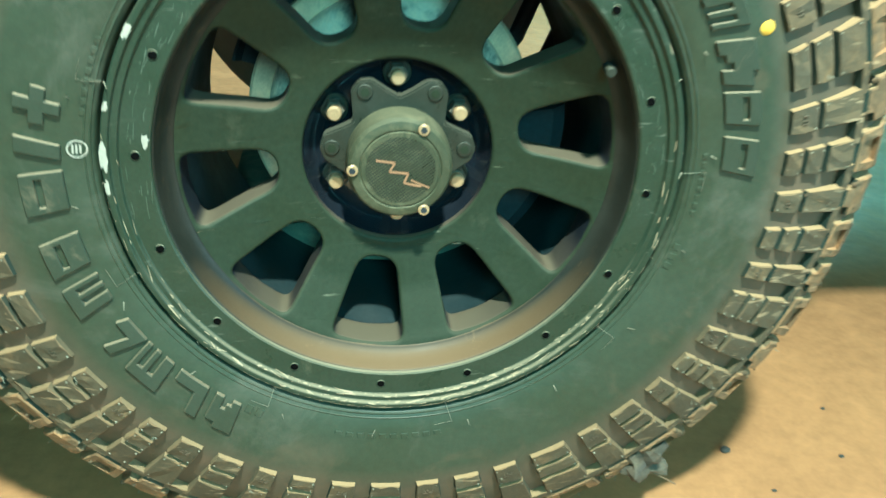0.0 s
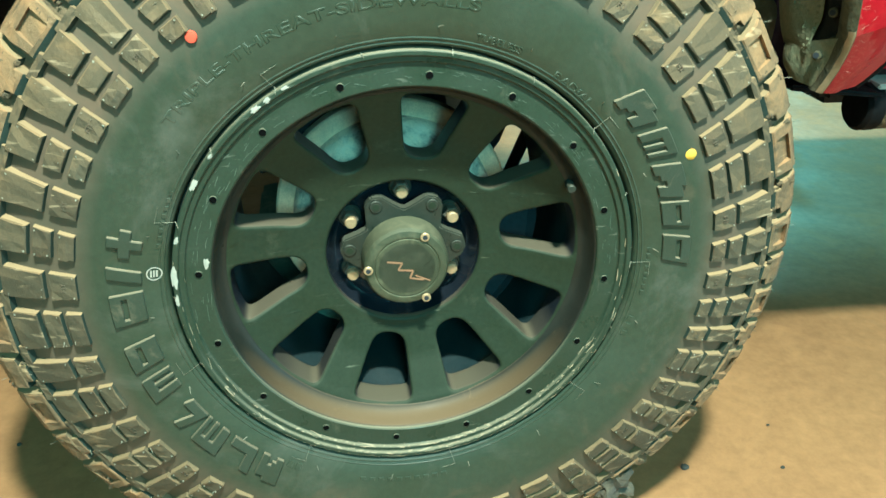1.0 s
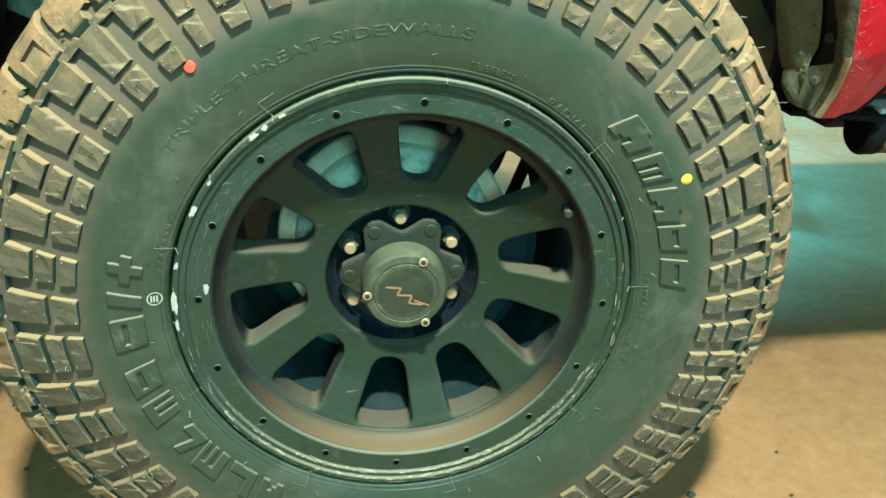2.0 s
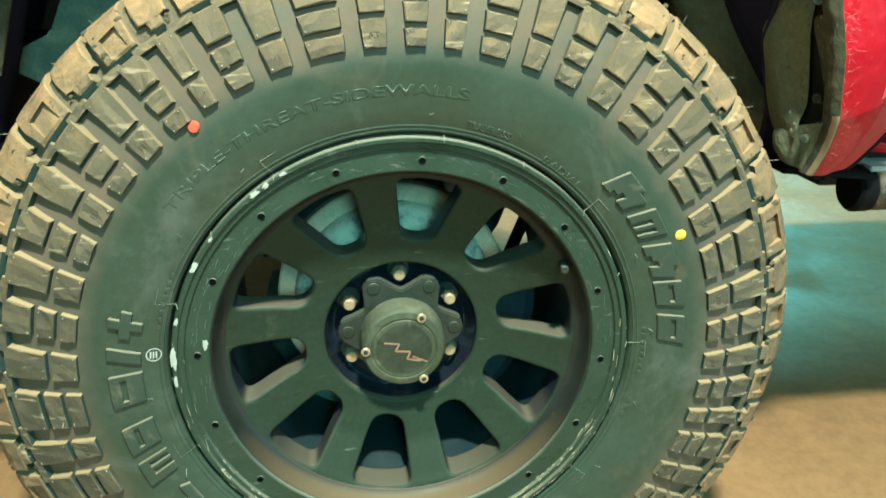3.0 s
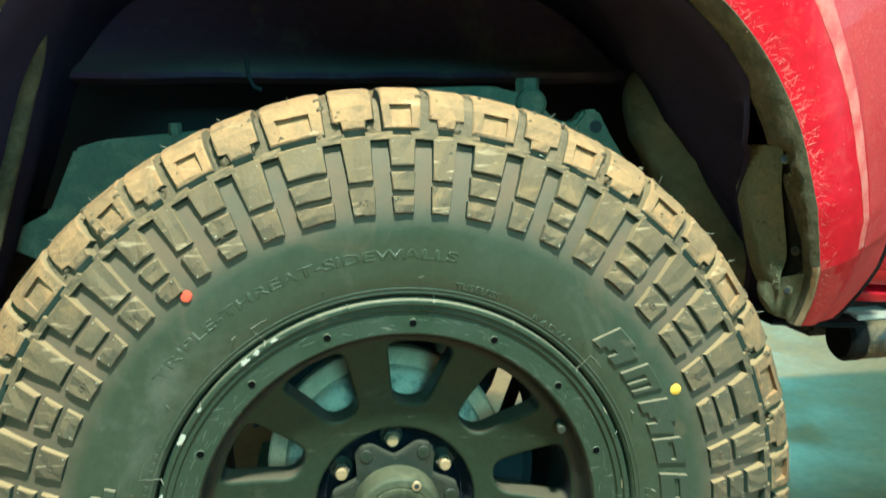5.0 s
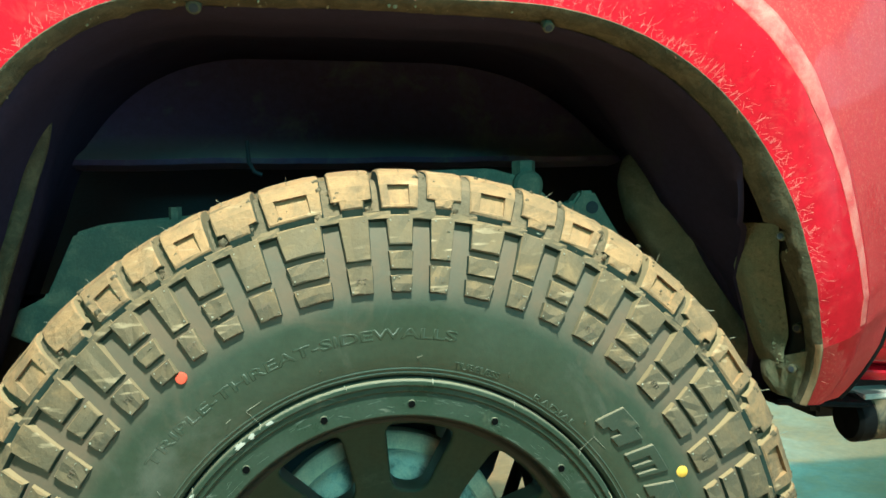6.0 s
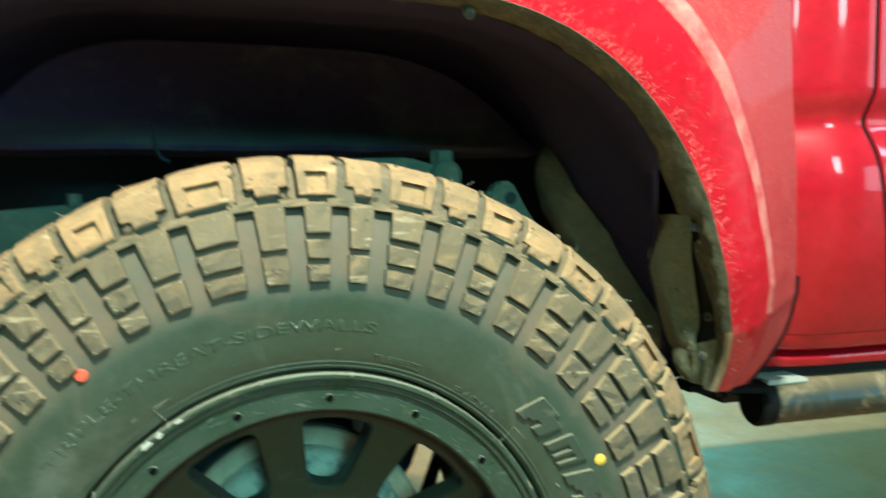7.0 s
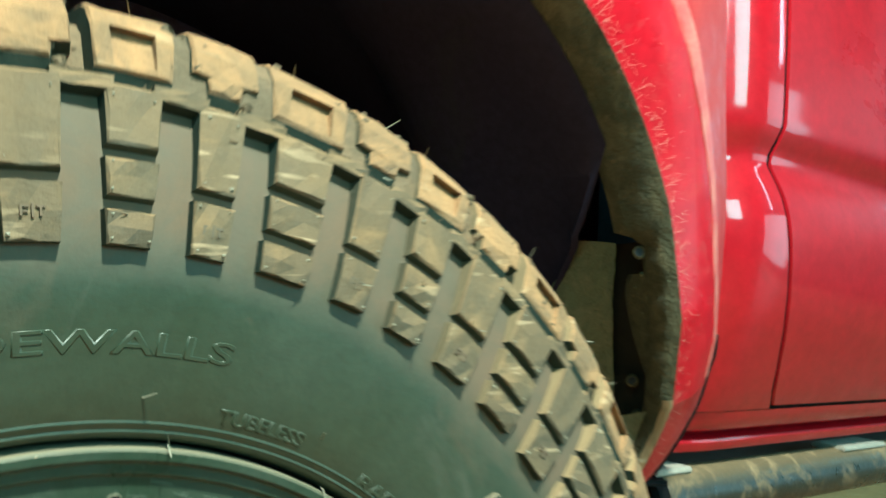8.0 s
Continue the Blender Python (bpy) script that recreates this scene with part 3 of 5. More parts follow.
def wrap(me, th_mid, r_base):
    """Lays a flat mesh (x along the rim, y towards the tread, z out) on the sidewall."""
    for v in me.vertices:
        x, y, z = v.co
        r = r_base + y
        v.co = polar(th_mid + math.degrees(x / r_base), r, side_y(r) + 0.0006 - z)
    return me


def lettering(words, th0, th1, r_base, size, depth, mat, name):
    cu = bpy.data.curves.new(name, "FONT")
    cu.body, cu.size, cu.extrude, cu.bevel_depth, cu.bevel_resolution = words, size, depth, 0.0004, 0
    cu.align_x, cu.resolution_u = "CENTER", 3
    tmp = new("lettering_source", cu)
    bpy.context.view_layer.update()
    me = bpy.data.meshes.new_from_object(tmp.evaluated_get(bpy.context.evaluated_depsgraph_get()))
    bpy.data.objects.remove(tmp)
    xs = [v.co.x for v in me.vertices]
    k = radians(th1 - th0) * r_base / (max(xs) - min(xs))
    for v in me.vertices:
        v.co.x *= k
    me.materials.clear()
    me.materials.append(mat)
    return wrap(me, (th0 + th1) / 2, r_base)


part("lettering", lettering("TRIPLE-THREAT-SIDEWALLS", -51.8, 11.8, 0.2805, 0.0140, 0.0006, M_RUBBER, "lettering"), M_RUBBER, tyre, "raised moulded words round the sidewall")
part("lettering", lettering("TUBELESS", 12.4, 22.6, 0.2545, 0.0095, 0.0008, M_RUBBER, "lettering"), M_RUBBER, tyre, "small raised moulded word")
part("lettering", lettering("RADIAL", 31.5, 43.0, 0.2500, 0.0105, 0.0008, M_RUBBER, "lettering"), M_RUBBER, tyre, "small raised moulded word")


def name_plate(th0, th1, r0, r1, cells, skew=0.0):
    """A raised plain shape of the brand name: a grid of nu x nv cells, of which only those in cells stand proud."""
    nu, nv = 6, 6
    verts, faces, seen = [], [], {}

    def at(i, j, h):
        key = (i, j, h)
        if key not in seen:
            r = r0 + (r1 - r0) * j / nv
            seen[key] = len(verts)
            verts.append(polar(th0 + (th1 - th0) * (i / nu + skew * (j / nv - 0.5)), r, side_y(r) + (0.0008 if h == 0 else -0.0034)))
        return seen[key]

    for i, j in cells:
        faces.append((at(i, j, 1), at(i + 1, j, 1), at(i + 1, j + 1, 1), at(i, j + 1, 1)))
        for di, dj, e in ((0, -1, ((i, j), (i + 1, j))), (1, 0, ((i + 1, j), (i + 1, j + 1))), (0, 1, ((i + 1, j + 1), (i, j + 1))), (-1, 0, ((i, j + 1), (i, j)))):
            if (i + di, j + dj) not in cells:
                faces.append((at(*e[0], 0), at(*e[1], 0), at(*e[1], 1), at(*e[0], 1)))
    me = mesh_of("raised_mark", verts, faces, M_LETTER)
    bm = bmesh.new()
    bm.from_mesh(me)
    bmesh.ops.recalc_face_normals(bm, faces=bm.faces[:])
    sharp = [e for e in bm.edges if len(e.link_faces) == 2 and e.calc_face_angle(0) > 1.0]
    bmesh.ops.bevel(bm, geom=sharp, offset=0.0008, segments=1, affect="EDGES", clamp_overlap=True)
    bm.to_mesh(me)
    bm.free()
    return me


ALL = {(i, j) for i in range(6) for j in range(6)}
SOLID_SLOT = ALL - {(i, 3) for i in (1, 2, 3, 4)}
TWO_SLOTS = ALL - {(2, j) for j in (0, 1, 2, 3)} - {(4, j) for j in (0, 1, 2, 3)}
HALF_SLOT = ALL - {(i, 0) for i in (2, 3)} - {(i, 5) for i in (4, 5)} - {(3, 1)}
BAR = {(i, j) for i in range(6) for j in (2, 3)} | {(i, j) for i in (2, 3) for j in range(6)}
CORNER = {(i, j) for i in range(6) for j in (0, 1)} | {(i, j) for i in (0, 1) for j in range(6)}
for a, b, c, sk in ((46.2, 53.8, HALF_SLOT, 0.25), (55.8, 61.8, TWO_SLOTS, 0.25), (64.0, 71.9, HALF_SLOT, 0.22), (73.0, 78.8, SOLID_SLOT, 0.2), (81.2, 87.6, SOLID_SLOT, 0.2)):
    part("raised_mark", name_plate(a, b, 0.2705, 0.2995, c, sk), M_LETTER, tyre)
for a, b, c, sk in ((-147.8, -142.2, HALF_SLOT, -0.2), (-140.6, -133.8, CORNER, -0.2), (-132.2, -125.4, TWO_SLOTS, -0.2), (-123.4, -117.8, CORNER, 0.3), (-114.4, -108.6, TWO_SLOTS, -0.2),
                    (-106.4, -100.2, SOLID_SLOT, -0.2), (-95.6, -88.6, SOLID_SLOT, -0.1), (-85.8, -83.2, ALL, 0.5), (-80.6, -74.6, BAR, 0.1)):
    part("raised_mark", name_plate(a, b, 0.2665, 0.2985, c, sk), M_LETTER, tyre)


# small moulded lines of text too fine to read, as plain bars
for start, step, count, r0, r1, wide in ((170.5, 2.3, 10, 0.2660, 0.2705, 1.5), (-78.5, 1.9, 4, 0.2500, 0.2545, 1.2), (-71.0, 1.9, 4, 0.2500, 0.2545, 1.2), (84.0, 1.7, 8, 0.2555, 0.2595, 1.1), (103.5, 2.2, 3, 0.2530, 0.2590, 1.4), (208.0, 2.2, 2, 0.2640, 0.2720, 1.5)):
    for k in range(count):
        tv = [polar(start + k * step + da, rr, side_y(rr) + dy) for dy, ins in ((0.0004, 0.0), (-0.0009, 0.12)) for da, rr in ((ins, r0 + ins * 0.003), (wide - ins, r0 + ins * 0.003), (wide - ins, r1 - ins * 0.003), (ins, r1 - ins * 0.003))]
        part("text_bar", mesh_of("text_bar", tv, [(4, 5, 6, 7)] + [(i, (i + 1) % 4, 4 + (i + 1) % 4, 4 + i) for i in range(4)], M_RUBBER), M_RUBBER, tyre)


def spot(name, th, r, rad, mat, label, thick=0.0009):
    verts = [polar(th, r, side_y(r) - thick)]
    n = 18
    for lift, k in ((thick * 0.8, 0.85), (-0.0004, 1.0)):
        for i in range(n):
            a = 2 * math.pi * i / n
            rr = r + rad * k * math.sin(a)
            verts.append(polar(th + math.degrees(rad * k * math.cos(a) / r), rr, side_y(rr) - lift))
    faces = [(0, 1 + i, 1 + (i + 1) % n) for i in range(n)] + [(1 + i, 1 + n + i, 1 + n + (i + 1) % n, 1 + (i + 1) % n) for i in range(n)]
    part(name, fixed_normals(mesh_of(name, verts, faces, mat), 60), mat, tyre, label)


spot("paint_dot", -37.1, 0.3195, 0.0055, M_REDDOT, "orange-red balance dot", 0.0036)
spot("paint_dot", 64.3, 0.3115, 0.0062, M_YELDOT, "yellow balance dot", 0.0009)

# round inspection stamp with bars
sv, sf = [], []
for rad0, rad1 in ((0.0062, 0.0074),):
    n = 28
    for rr in (rad0, rad1):
        for i in range(n):
            a = 2 * math.pi * i / n
            r = 0.2555 + rr * math.sin(a)
            sv.append(polar(-84.6 + math.degrees(rr * math.cos(a) / 0.2555), r, side_y(r) - 0.0009))
    sf += [(i, (i + 1) % n, n + (i + 1) % n, n + i) for i in range(n)]
for k in range(3):
    c = len(sv)
    for dx, dz in ((-0.0036, 0), (-0.0036, 0.0015), (0.0036, 0.0015), (0.0036, 0)):
        r = 0.2525 + k * 0.0026 + dz
        sv.append(polar(-84.6 + math.degrees(dx / 0.2555), r, side_y(r) - 0.0009))
    sf.append((c, c + 1, c + 2, c + 3))
part("stamp", mesh_of("stamp", sv, sf, M_WHITE), M_WHITE, tyre, "pale round inspection stamp")

# moulding ribs near the bead, panel outlines and rubber whiskers
for rr, pr in ((0.2470, 0.0008), (0.2510, 0.0005)):
    part("sidewall_rib", lathe("sidewall_rib", [(rr - 0.0012, side_y(rr - 0.0012) + 0.0004), (rr - 0.0004, side_y(rr) - pr), (rr + 0.0004, side_y(rr) - pr), (rr + 0.0012, side_y(rr + 0.0012) + 0.0004)], M_RUBBER, 200), M_RUBBER, tyre)
rnd = random.Random(11)
hv, hf = [], []


def whisker(p, q, w=0.00045):
    p, q = Vector(p), Vector(q)
    d = (q - p).normalized()
    s = d.cross(Vector((0.3, 1, 0.2))).normalized() * w
    t = d.cross(s).normalized() * w
    c = len(hv)
    for o, k in ((p, 1.0), (q, 0.5)):
        hv.extend([o + s * k, o + t * k - s * 0.5 * k, o - t * k - s * 0.5 * k])
    hf.extend([(c, c + 1, c + 4, c + 3), (c + 1, c + 2, c + 5, c + 4), (c + 2, c, c + 3, c + 5), (c + 3, c + 4, c + 5)])


for i in range(18):      # at the bead, one every 20 degrees
    a = 8.4 + 20 * i
    whisker(polar(a, 0.2415, -0.004), polar(a + rnd.uniform(-0.6, 0.6), 0.2385 - rnd.uniform(0, 0.002), -0.012), 0.0006)
    if i % 2 == 0:
        top = 0.2595 if i else 0.2470
        whisker(polar(a, 0.242, -0.006), polar(a - 0.6, top, side_y(top) - 0.0010), 0.0003)
        if i:
            whisker(polar(a - 0.6, top, side_y(top) - 0.0008), polar(a + 3.2, top + 0.0006, side_y(top) - 0.0008), 0.00026)
    whisker(polar(a - 4, 0.262, side_y(0.262)), polar(a - 4 + rnd.uniform(-1, 1), 0.262 + rnd.uniform(0.0, 0.006), side_y(0.262) - 0.006), 0.0005)
for k, l, r in columns:
    for _ in range(rnd.choice((0, 1, 1, 2))):
        a, rad = rnd.uniform(l + 0.3, r - 0.3), rnd.choice((0.3265, 0.3385, 0.3495, 0.357, 0.3825, 0.40))
        q = q_of_r(rad)
        p0, p1 = env_at(q), env_at(q, -rnd.uniform(0.001, 0.004))
        whisker(polar(a, *p0), polar(a + rnd.uniform(-0.7, 0.7), *p1), 0.00045)
    if rnd.random() < 0.6:
        a = rnd.uniform(l, r)
        whisker(polar(a, 0.4375, 0.022), polar(a + rnd.uniform(-0.6, 0.6), 0.4375 + rnd.uniform(0.003, 0.008), 0.016), 0.0004)
tagged(part("whisker", mesh_of("whisker", hv, hf, M_HAIR), M_HAIR, tyre, "fine moulding whiskers left on the rubber"), kind="stuff")

# clod of mud with a stalk stuck in the tread low down
clod = part("mud_clod", blob("mud_clod", polar(140.5, 0.425, 0.004), (0.024, 0.016, 0.020), M_MUDDARK, 2, 3, 0.9), M_MUDDARK, tyre, "dark clod of mud stuck in the tread")
part("stalk", tube_path("stalk", [polar(141, 0.438, 0.0), polar(139.5, 0.452, -0.01), polar(139, 0.463, -0.012)], 0.0009, M_TWIG, 6), M_TWIG, clod)

# ---- wheel rim
rim = part("wheel_rim", lathe("wheel_rim", [(0.1950, 0.050), (0.1935, 0.066), (0.1900, 0.10), (0.1900, 0.235), (0.2100, 0.262), (0.2360, 0.268), (0.2360, 0.276), (0.2060, 0.272),
                                            (0.1980, 0.245), (0.1980, 0.09), (0.206, 0.03), (0.228, 0.018), (0.2445, 0.016)], M_BARREL_IN, 160), M_BARREL_IN, truck, "satin black ten-spoke alloy wheel, dusty and scuffed")
slope = [tuple(p) for p in catmull([(0.2034, 0.0030), (0.2019, 0.0046), (0.2008, 0.0090), (0.1997, 0.0145), (0.1982, 0.0195), (0.1960, 0.0237), (0.1934, 0.0266), (0.1908, 0.0287), (0.1896, 0.0320)], 4)]
# the tan at the slope's foot is dust plus overhead light in the colour
part("rim_lip", lathe("rim_lip", slope, M_BARREL, 180, angle=60), M_BARREL, rim, "inner slope of the rim, its foot coloured tan for dust and overhead light")

# outer ring with its sixteen bolt holes: flat face, a groove, a rolled edge
ring_bm_profile = [(0.2030, 0.0034), (0.2036, 0.0010), (0.2050, 0.0), (0.2264, 0.0), (0.2272, -0.0006), (0.2280, -0.0030), (0.2287, -0.0036), (0.2326, -0.0036), (0.2334, -0.0042), (0.2342, -0.0066), (0.2350, -0.0072),
                   (0.2384, -0.0072), (0.2396, -0.0064), (0.2402, -0.0030), (0.2403, 0.0150)]
part("outer_ring", lathe("outer_ring", ring_bm_profile, M_RING, 200, angle=28), M_RING, rim, "scratched dark green-black bolt ring")
for k in range(16):
    a = 4.0 + 22.5 * k
    x, _, z = polar(a, 0.215, 0)
    me = cylinder("ring_screw", (x, 0.0004, z), (x, -0.0008, z), 0.0043, M_RING, 18, bevel=0.0007)
    s = part("ring_screw", me, M_RING, rim)
    part("socket", cylinder("socket", (x, -0.0004, z), (x, -0.0011, z), 0.0034, M_HOLE, 14), M_HOLE, s)

# scuffs along the ring's steps and scores on its face, joined
sc = random.Random(17)
for name, mat, count, label in (("scuff_fleck", M_FLECK, 300, "tan flecks of grit along the ring's steps"), ("score_mark", M_SCORE, 150, "pale scores across the ring's face")):
    vs, fs = [], []
    for _ in range(count):
        if mat is M_FLECK:
            a, r = sc.gauss(175, 42), sc.choice((0.2268, 0.2284, 0.2330, 0.2346, 0.2380, 0.2392)) + sc.gauss(0, 0.0005)
            half, w = sc.uniform(0.001, 0.010) * sc.random(), sc.uniform(0.0001, 0.00045)
        else:
            a, r = sc.uniform(-100, 100), sc.uniform(0.2055, 0.2255)
            half, w = sc.uniform(0.002, 0.012) * sc.random(), sc.uniform(0.0001, 0.0003)
        lean, c = sc.gauss(0, 0.12), len(vs)
        for u, v in ((-1, -1), (0, -1.3), (1, -1), (1, 1), (0, 1.3), (-1, 1)):
            rr = r + v * w * sc.uniform(0.4, 1.2) + u * half * lean
            y = float(np.interp(rr, [p[0] for p in ring_bm_profile], [p[1] for p in ring_bm_profile]))
            vs.append(polar(a + math.degrees(u * half / r), rr, y - 0.0004))
        fs.append(tuple(range(c, c + 6)))
    tagged(part(name, mesh_of(name, vs, fs, mat), mat, rim, label), kind="stuff")

# worn white nicks on the ring's edge
rnd = random.Random(5)
for a, r, w, h in ((-86.0, 0.2372, 0.022, 0.005), (-76.0, 0.2372, 0.007, 0.004), (-61.0, 0.2374, 0.012, 0.004), (-53.0, 0.2376, 0.006, 0.003), (-37.9, 0.2368, 0.009, 0.005), (-34.6, 0.2370, 0.006, 0.004), (-29.8, 0.2374, 0.007, 0.003), (-82.4, 0.2075, 0.011, 0.005), (-92.5, 0.2372, 0.012, 0.003)):
    n = 14
    lift = -0.0077 if r > 0.2341 else -0.0041 if r > 0.2279 else -0.0004
    vs = [polar(a, r, lift - 0.0003)]
    for i in range(n):
        t = 2 * math.pi * i / n
        k = rnd.uniform(0.8, 1.45)
        vs.append(polar(a + math.degrees(0.5 * w * k * math.cos(t) / r), r + 0.5 * h * k * math.sin(t), lift))
    part("paint_chip", mesh_of("paint_chip", vs, [(0, 1 + i, 1 + (i + 1) % n) for i in range(n)], M_WHITE), M_WHITE, rim)


# spoke disc: ten rounded windows and the hub opening, dished towards the middle
def face_y(r):
    return float(np.interp(r, (0.078, 0.10, 0.14, 0.18, 0.187, 0.197), (0.0665, 0.0635, 0.0520, 0.0340, 0.0303, 0.0262)))


def rounded(points, radii, steps=6):
    out = []
    n = len(points)
    for i in range(n):
        p, a, b = Vector(points[i]), Vector(points[i - 1]), Vector(points[(i + 1) % n])
        u, v = (a - p).normalized(), (b - p).normalized()
        half = u.angle(v) / 2
        d = min(radii[i] / math.tan(half), (a - p).length * 0.48, (b - p).length * 0.48)
        s, e = p + u * d, p + v * d
        for k in range(steps + 1):
            t = k / steps
            out.append((1 - t) ** 2 * s + 2 * t * (1 - t) * p + t * t * e)
    return out


WINDOW0, WINDOW_STEP = 8.5, 36.0
cu = bpy.data.curves.new("spoke_disc", "CURVE")
cu.dimensions, cu.fill_mode, cu.extrude, cu.bevel_depth, cu.bevel_resolution = "2D", "BOTH", 0.0150, 0.0034, 3


def spline(pts):
    s = cu.splines.new("POLY")
    s.points.add(len(pts) - 1)
    s.use_cyclic_u = True
    for q, p in zip(s.points, pts):
        q.co = (p[0], p[1], 0, 1)


spline([(0.1955 * math.sin(2 * math.pi * i / 180), 0.1955 * math.cos(2 * math.pi * i / 180)) for i in range(180)])
spline([(0.0900 * math.sin(2 * math.pi * i / 96), 0.0900 * math.cos(2 * math.pi * i / 96) - 0.005) for i in range(96)])
for k in range(10):
    a = radians(WINDOW0 + WINDOW_STEP * k)
    pts = rounded([(-0.0195, 0.1070), (0.0195, 0.1070), (0.0400, 0.1875), (0.0, 0.1930), (-0.0400, 0.1875)], [0.034, 0.034, 0.0140, 0.10, 0.0140])
    spline([(p[0] * math.cos(a) + p[1] * math.sin(a), -p[0] * math.sin(a) + p[1] * math.cos(a)) for p in pts])
tmp = new("spoke_source", cu)
bpy.context.view_layer.update()
me = bpy.data.meshes.new_from_object(tmp.evaluated_get(bpy.context.evaluated_depsgraph_get()))
bpy.data.objects.remove(tmp)
bm = bmesh.new()
bm.from_mesh(me)
bmesh.ops.remove_doubles(bm, verts=bm.verts[:], dist=1e-5)
bmesh.ops.triangulate(bm, faces=[f for f in bm.faces if len(f.verts) > 4])
for _ in range(3):
    long_edges = [e for e in bm.edges if e.calc_length() > 0.011]
    bmesh.ops.subdivide_edges(bm, edges=long_edges, cuts=1)
    bmesh.ops.triangulate(bm, faces=[f for f in bm.faces if len(f.verts) > 4])
for v in bm.verts:
    r = math.hypot(v.co.x, v.co.y)
    v.co = Vector((v.co.x, face_y(r) + 0.0184 - v.co.z, ZC + v.co.y))
bm.to_mesh(me)
bm.free()
me.materials.clear()
me.materials.append(M_RIM)
me.materials.append(M_WINDOW_SHADE)
# side walls of the openings get the colour that holds their shade
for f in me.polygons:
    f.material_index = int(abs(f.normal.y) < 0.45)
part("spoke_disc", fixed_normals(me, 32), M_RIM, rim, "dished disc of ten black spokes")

# hub recess, bracket, nuts and cap
dish = part("hub_dish", lathe("hub_dish", [tuple(p) for p in catmull([(0.0965, 0.0652), (0.0935, 0.0652), (0.0905, 0.0664), (0.0882, 0.0692), (0.0862, 0.0740), (0.0845, 0.0810), (0.0820, 0.0890), (0.0780, 0.0960), (0.0710, 0.1010), (0.0600, 0.1030), (0.0100, 0.1030)], 3)], M_DISH, 96, angle=70), M_DISH, rim, "dark recess round the wheel nuts")
dish.location.z = -0.005
EARS = ((-128, 0.050), (-112, 0.058), (-100, 0.0685), (-90, 0.0715), (-80, 0.0685), (-68, 0.053), (-60, 0.048), (-52, 0.053), (-40, 0.0675), (-31, 0.0715), (-22, 0.0675), (-10, 0.053), (0, 0.0475),
        (10, 0.053), (22, 0.0675), (31, 0.0715), (40, 0.0675), (52, 0.053), (60, 0.048), (68, 0.053), (80, 0.0685), (90, 0.0715), (100, 0.0685), (112, 0.058), (128, 0.050), (150, 0.046), (180, 0.045), (210, 0.046))
hub = part("hub_bracket", plate("hub_bracket", [(rr * math.sin(radians(a)), ZC + rr * math.cos(radians(a))) for a, rr in EARS], 0.0665, 0.080, M_BRACKET, 0.0015), M_BRACKET, truck, "dusty black eared bracket under the hub cap")
for a in (-90, -31, 31, 90):
    x, _, z = polar(a, 0.0605, 0)
    s = part("bracket_bolt", cylinder("bracket_bolt", (x, 0.0665, z), (x, 0.0645, z), 0.0072, M_BRACKET, 20, bevel=0.0008), M_BRACKET, hub)
    part("socket", cylinder("socket", (x, 0.0655, z), (x, 0.0640, z), 0.0042, M_RIM, 6), M_RIM, s)
for k in range(6):
    a = 60 * k - 1
    x, _, z = polar(a, 0.0665, 0)
    z -= 0.005
    nut = part("wheel_nut", cylinder("wheel_nut", (x, 0.104, z), (x, 0.086, z), 0.0104, M_NUT, 6, r1=0.0096, bevel=0.0012), M_NUT, hub, "worn steel wheel nut")
    part("nut_washer", cylinder("nut_washer", (x, 0.104, z), (x, 0.0965, z), 0.0132, M_BRACKET, 20, bevel=0.001), M_BRACKET, nut)
    part("stud", cylinder("stud", (x, 0.088, z), (x, 0.0775, z), 0.0068, M_CHROME, 18, bevel=0.0014), M_CHROME, nut)
ZH = ZC - 0.0085       # the cap sits a little low
cap = part("hub_cap", lathe("hub_cap", [(0.0480, 0.082), (0.0478, 0.045), (0.0465, 0.0385), (0.0440, 0.0352), (0.0395, 0.0340), (0.0370, 0.0340), (0.0362, 0.0350), (0.0352, 0.0350), (0.0345, 0.0340), (0.0, 0.0338)], M_CAP, 96, angle=25), M_CAP, truck, "olive-dusted round hub cap with engraved centre")
cap.location.z = ZH - ZC
for a, rr in ((27, 0.0420), (-91, 0.0425), (150, 0.0440)):
    x, _, z = polar(a, rr, 0)
    s = part("cap_screw", cylinder("cap_screw", (x, 0.0345, z), (x, 0.0318, z), 0.0052, M_CHROME, 20, bevel=0.0008), M_CHROME, cap)
    part("socket", cylinder("socket", (x, 0.0325, z), (x, 0.0314, z), 0.0030, M_DARK, 6), M_DARK, s)
gv, gf = [], []
for k in range(-12, 13):       # fine engraved lattice on the cap
    d = k * 0.0024
    h = math.sqrt(max(0.031 ** 2 - d * d, 0))
    if h < 0.004:
        continue
    for ang in (38, 128):
        ca, sa = math.cos(radians(ang)), math.sin(radians(ang))
        c = len(gv)
        for s, t in ((-h, -0.00028), (h, -0.00028), (h, 0.00028), (-h, 0.00028)):
            gv.append((ca * s - sa * (d + t), 0.03362, ZC + sa * s + ca * (d + t)))
        gf.append((c, c + 1, c + 2, c + 3))
part("lattice", mesh_of("lattice", gv, gf, M_BRACKET), M_BRACKET, cap)
mv, mf = [], []
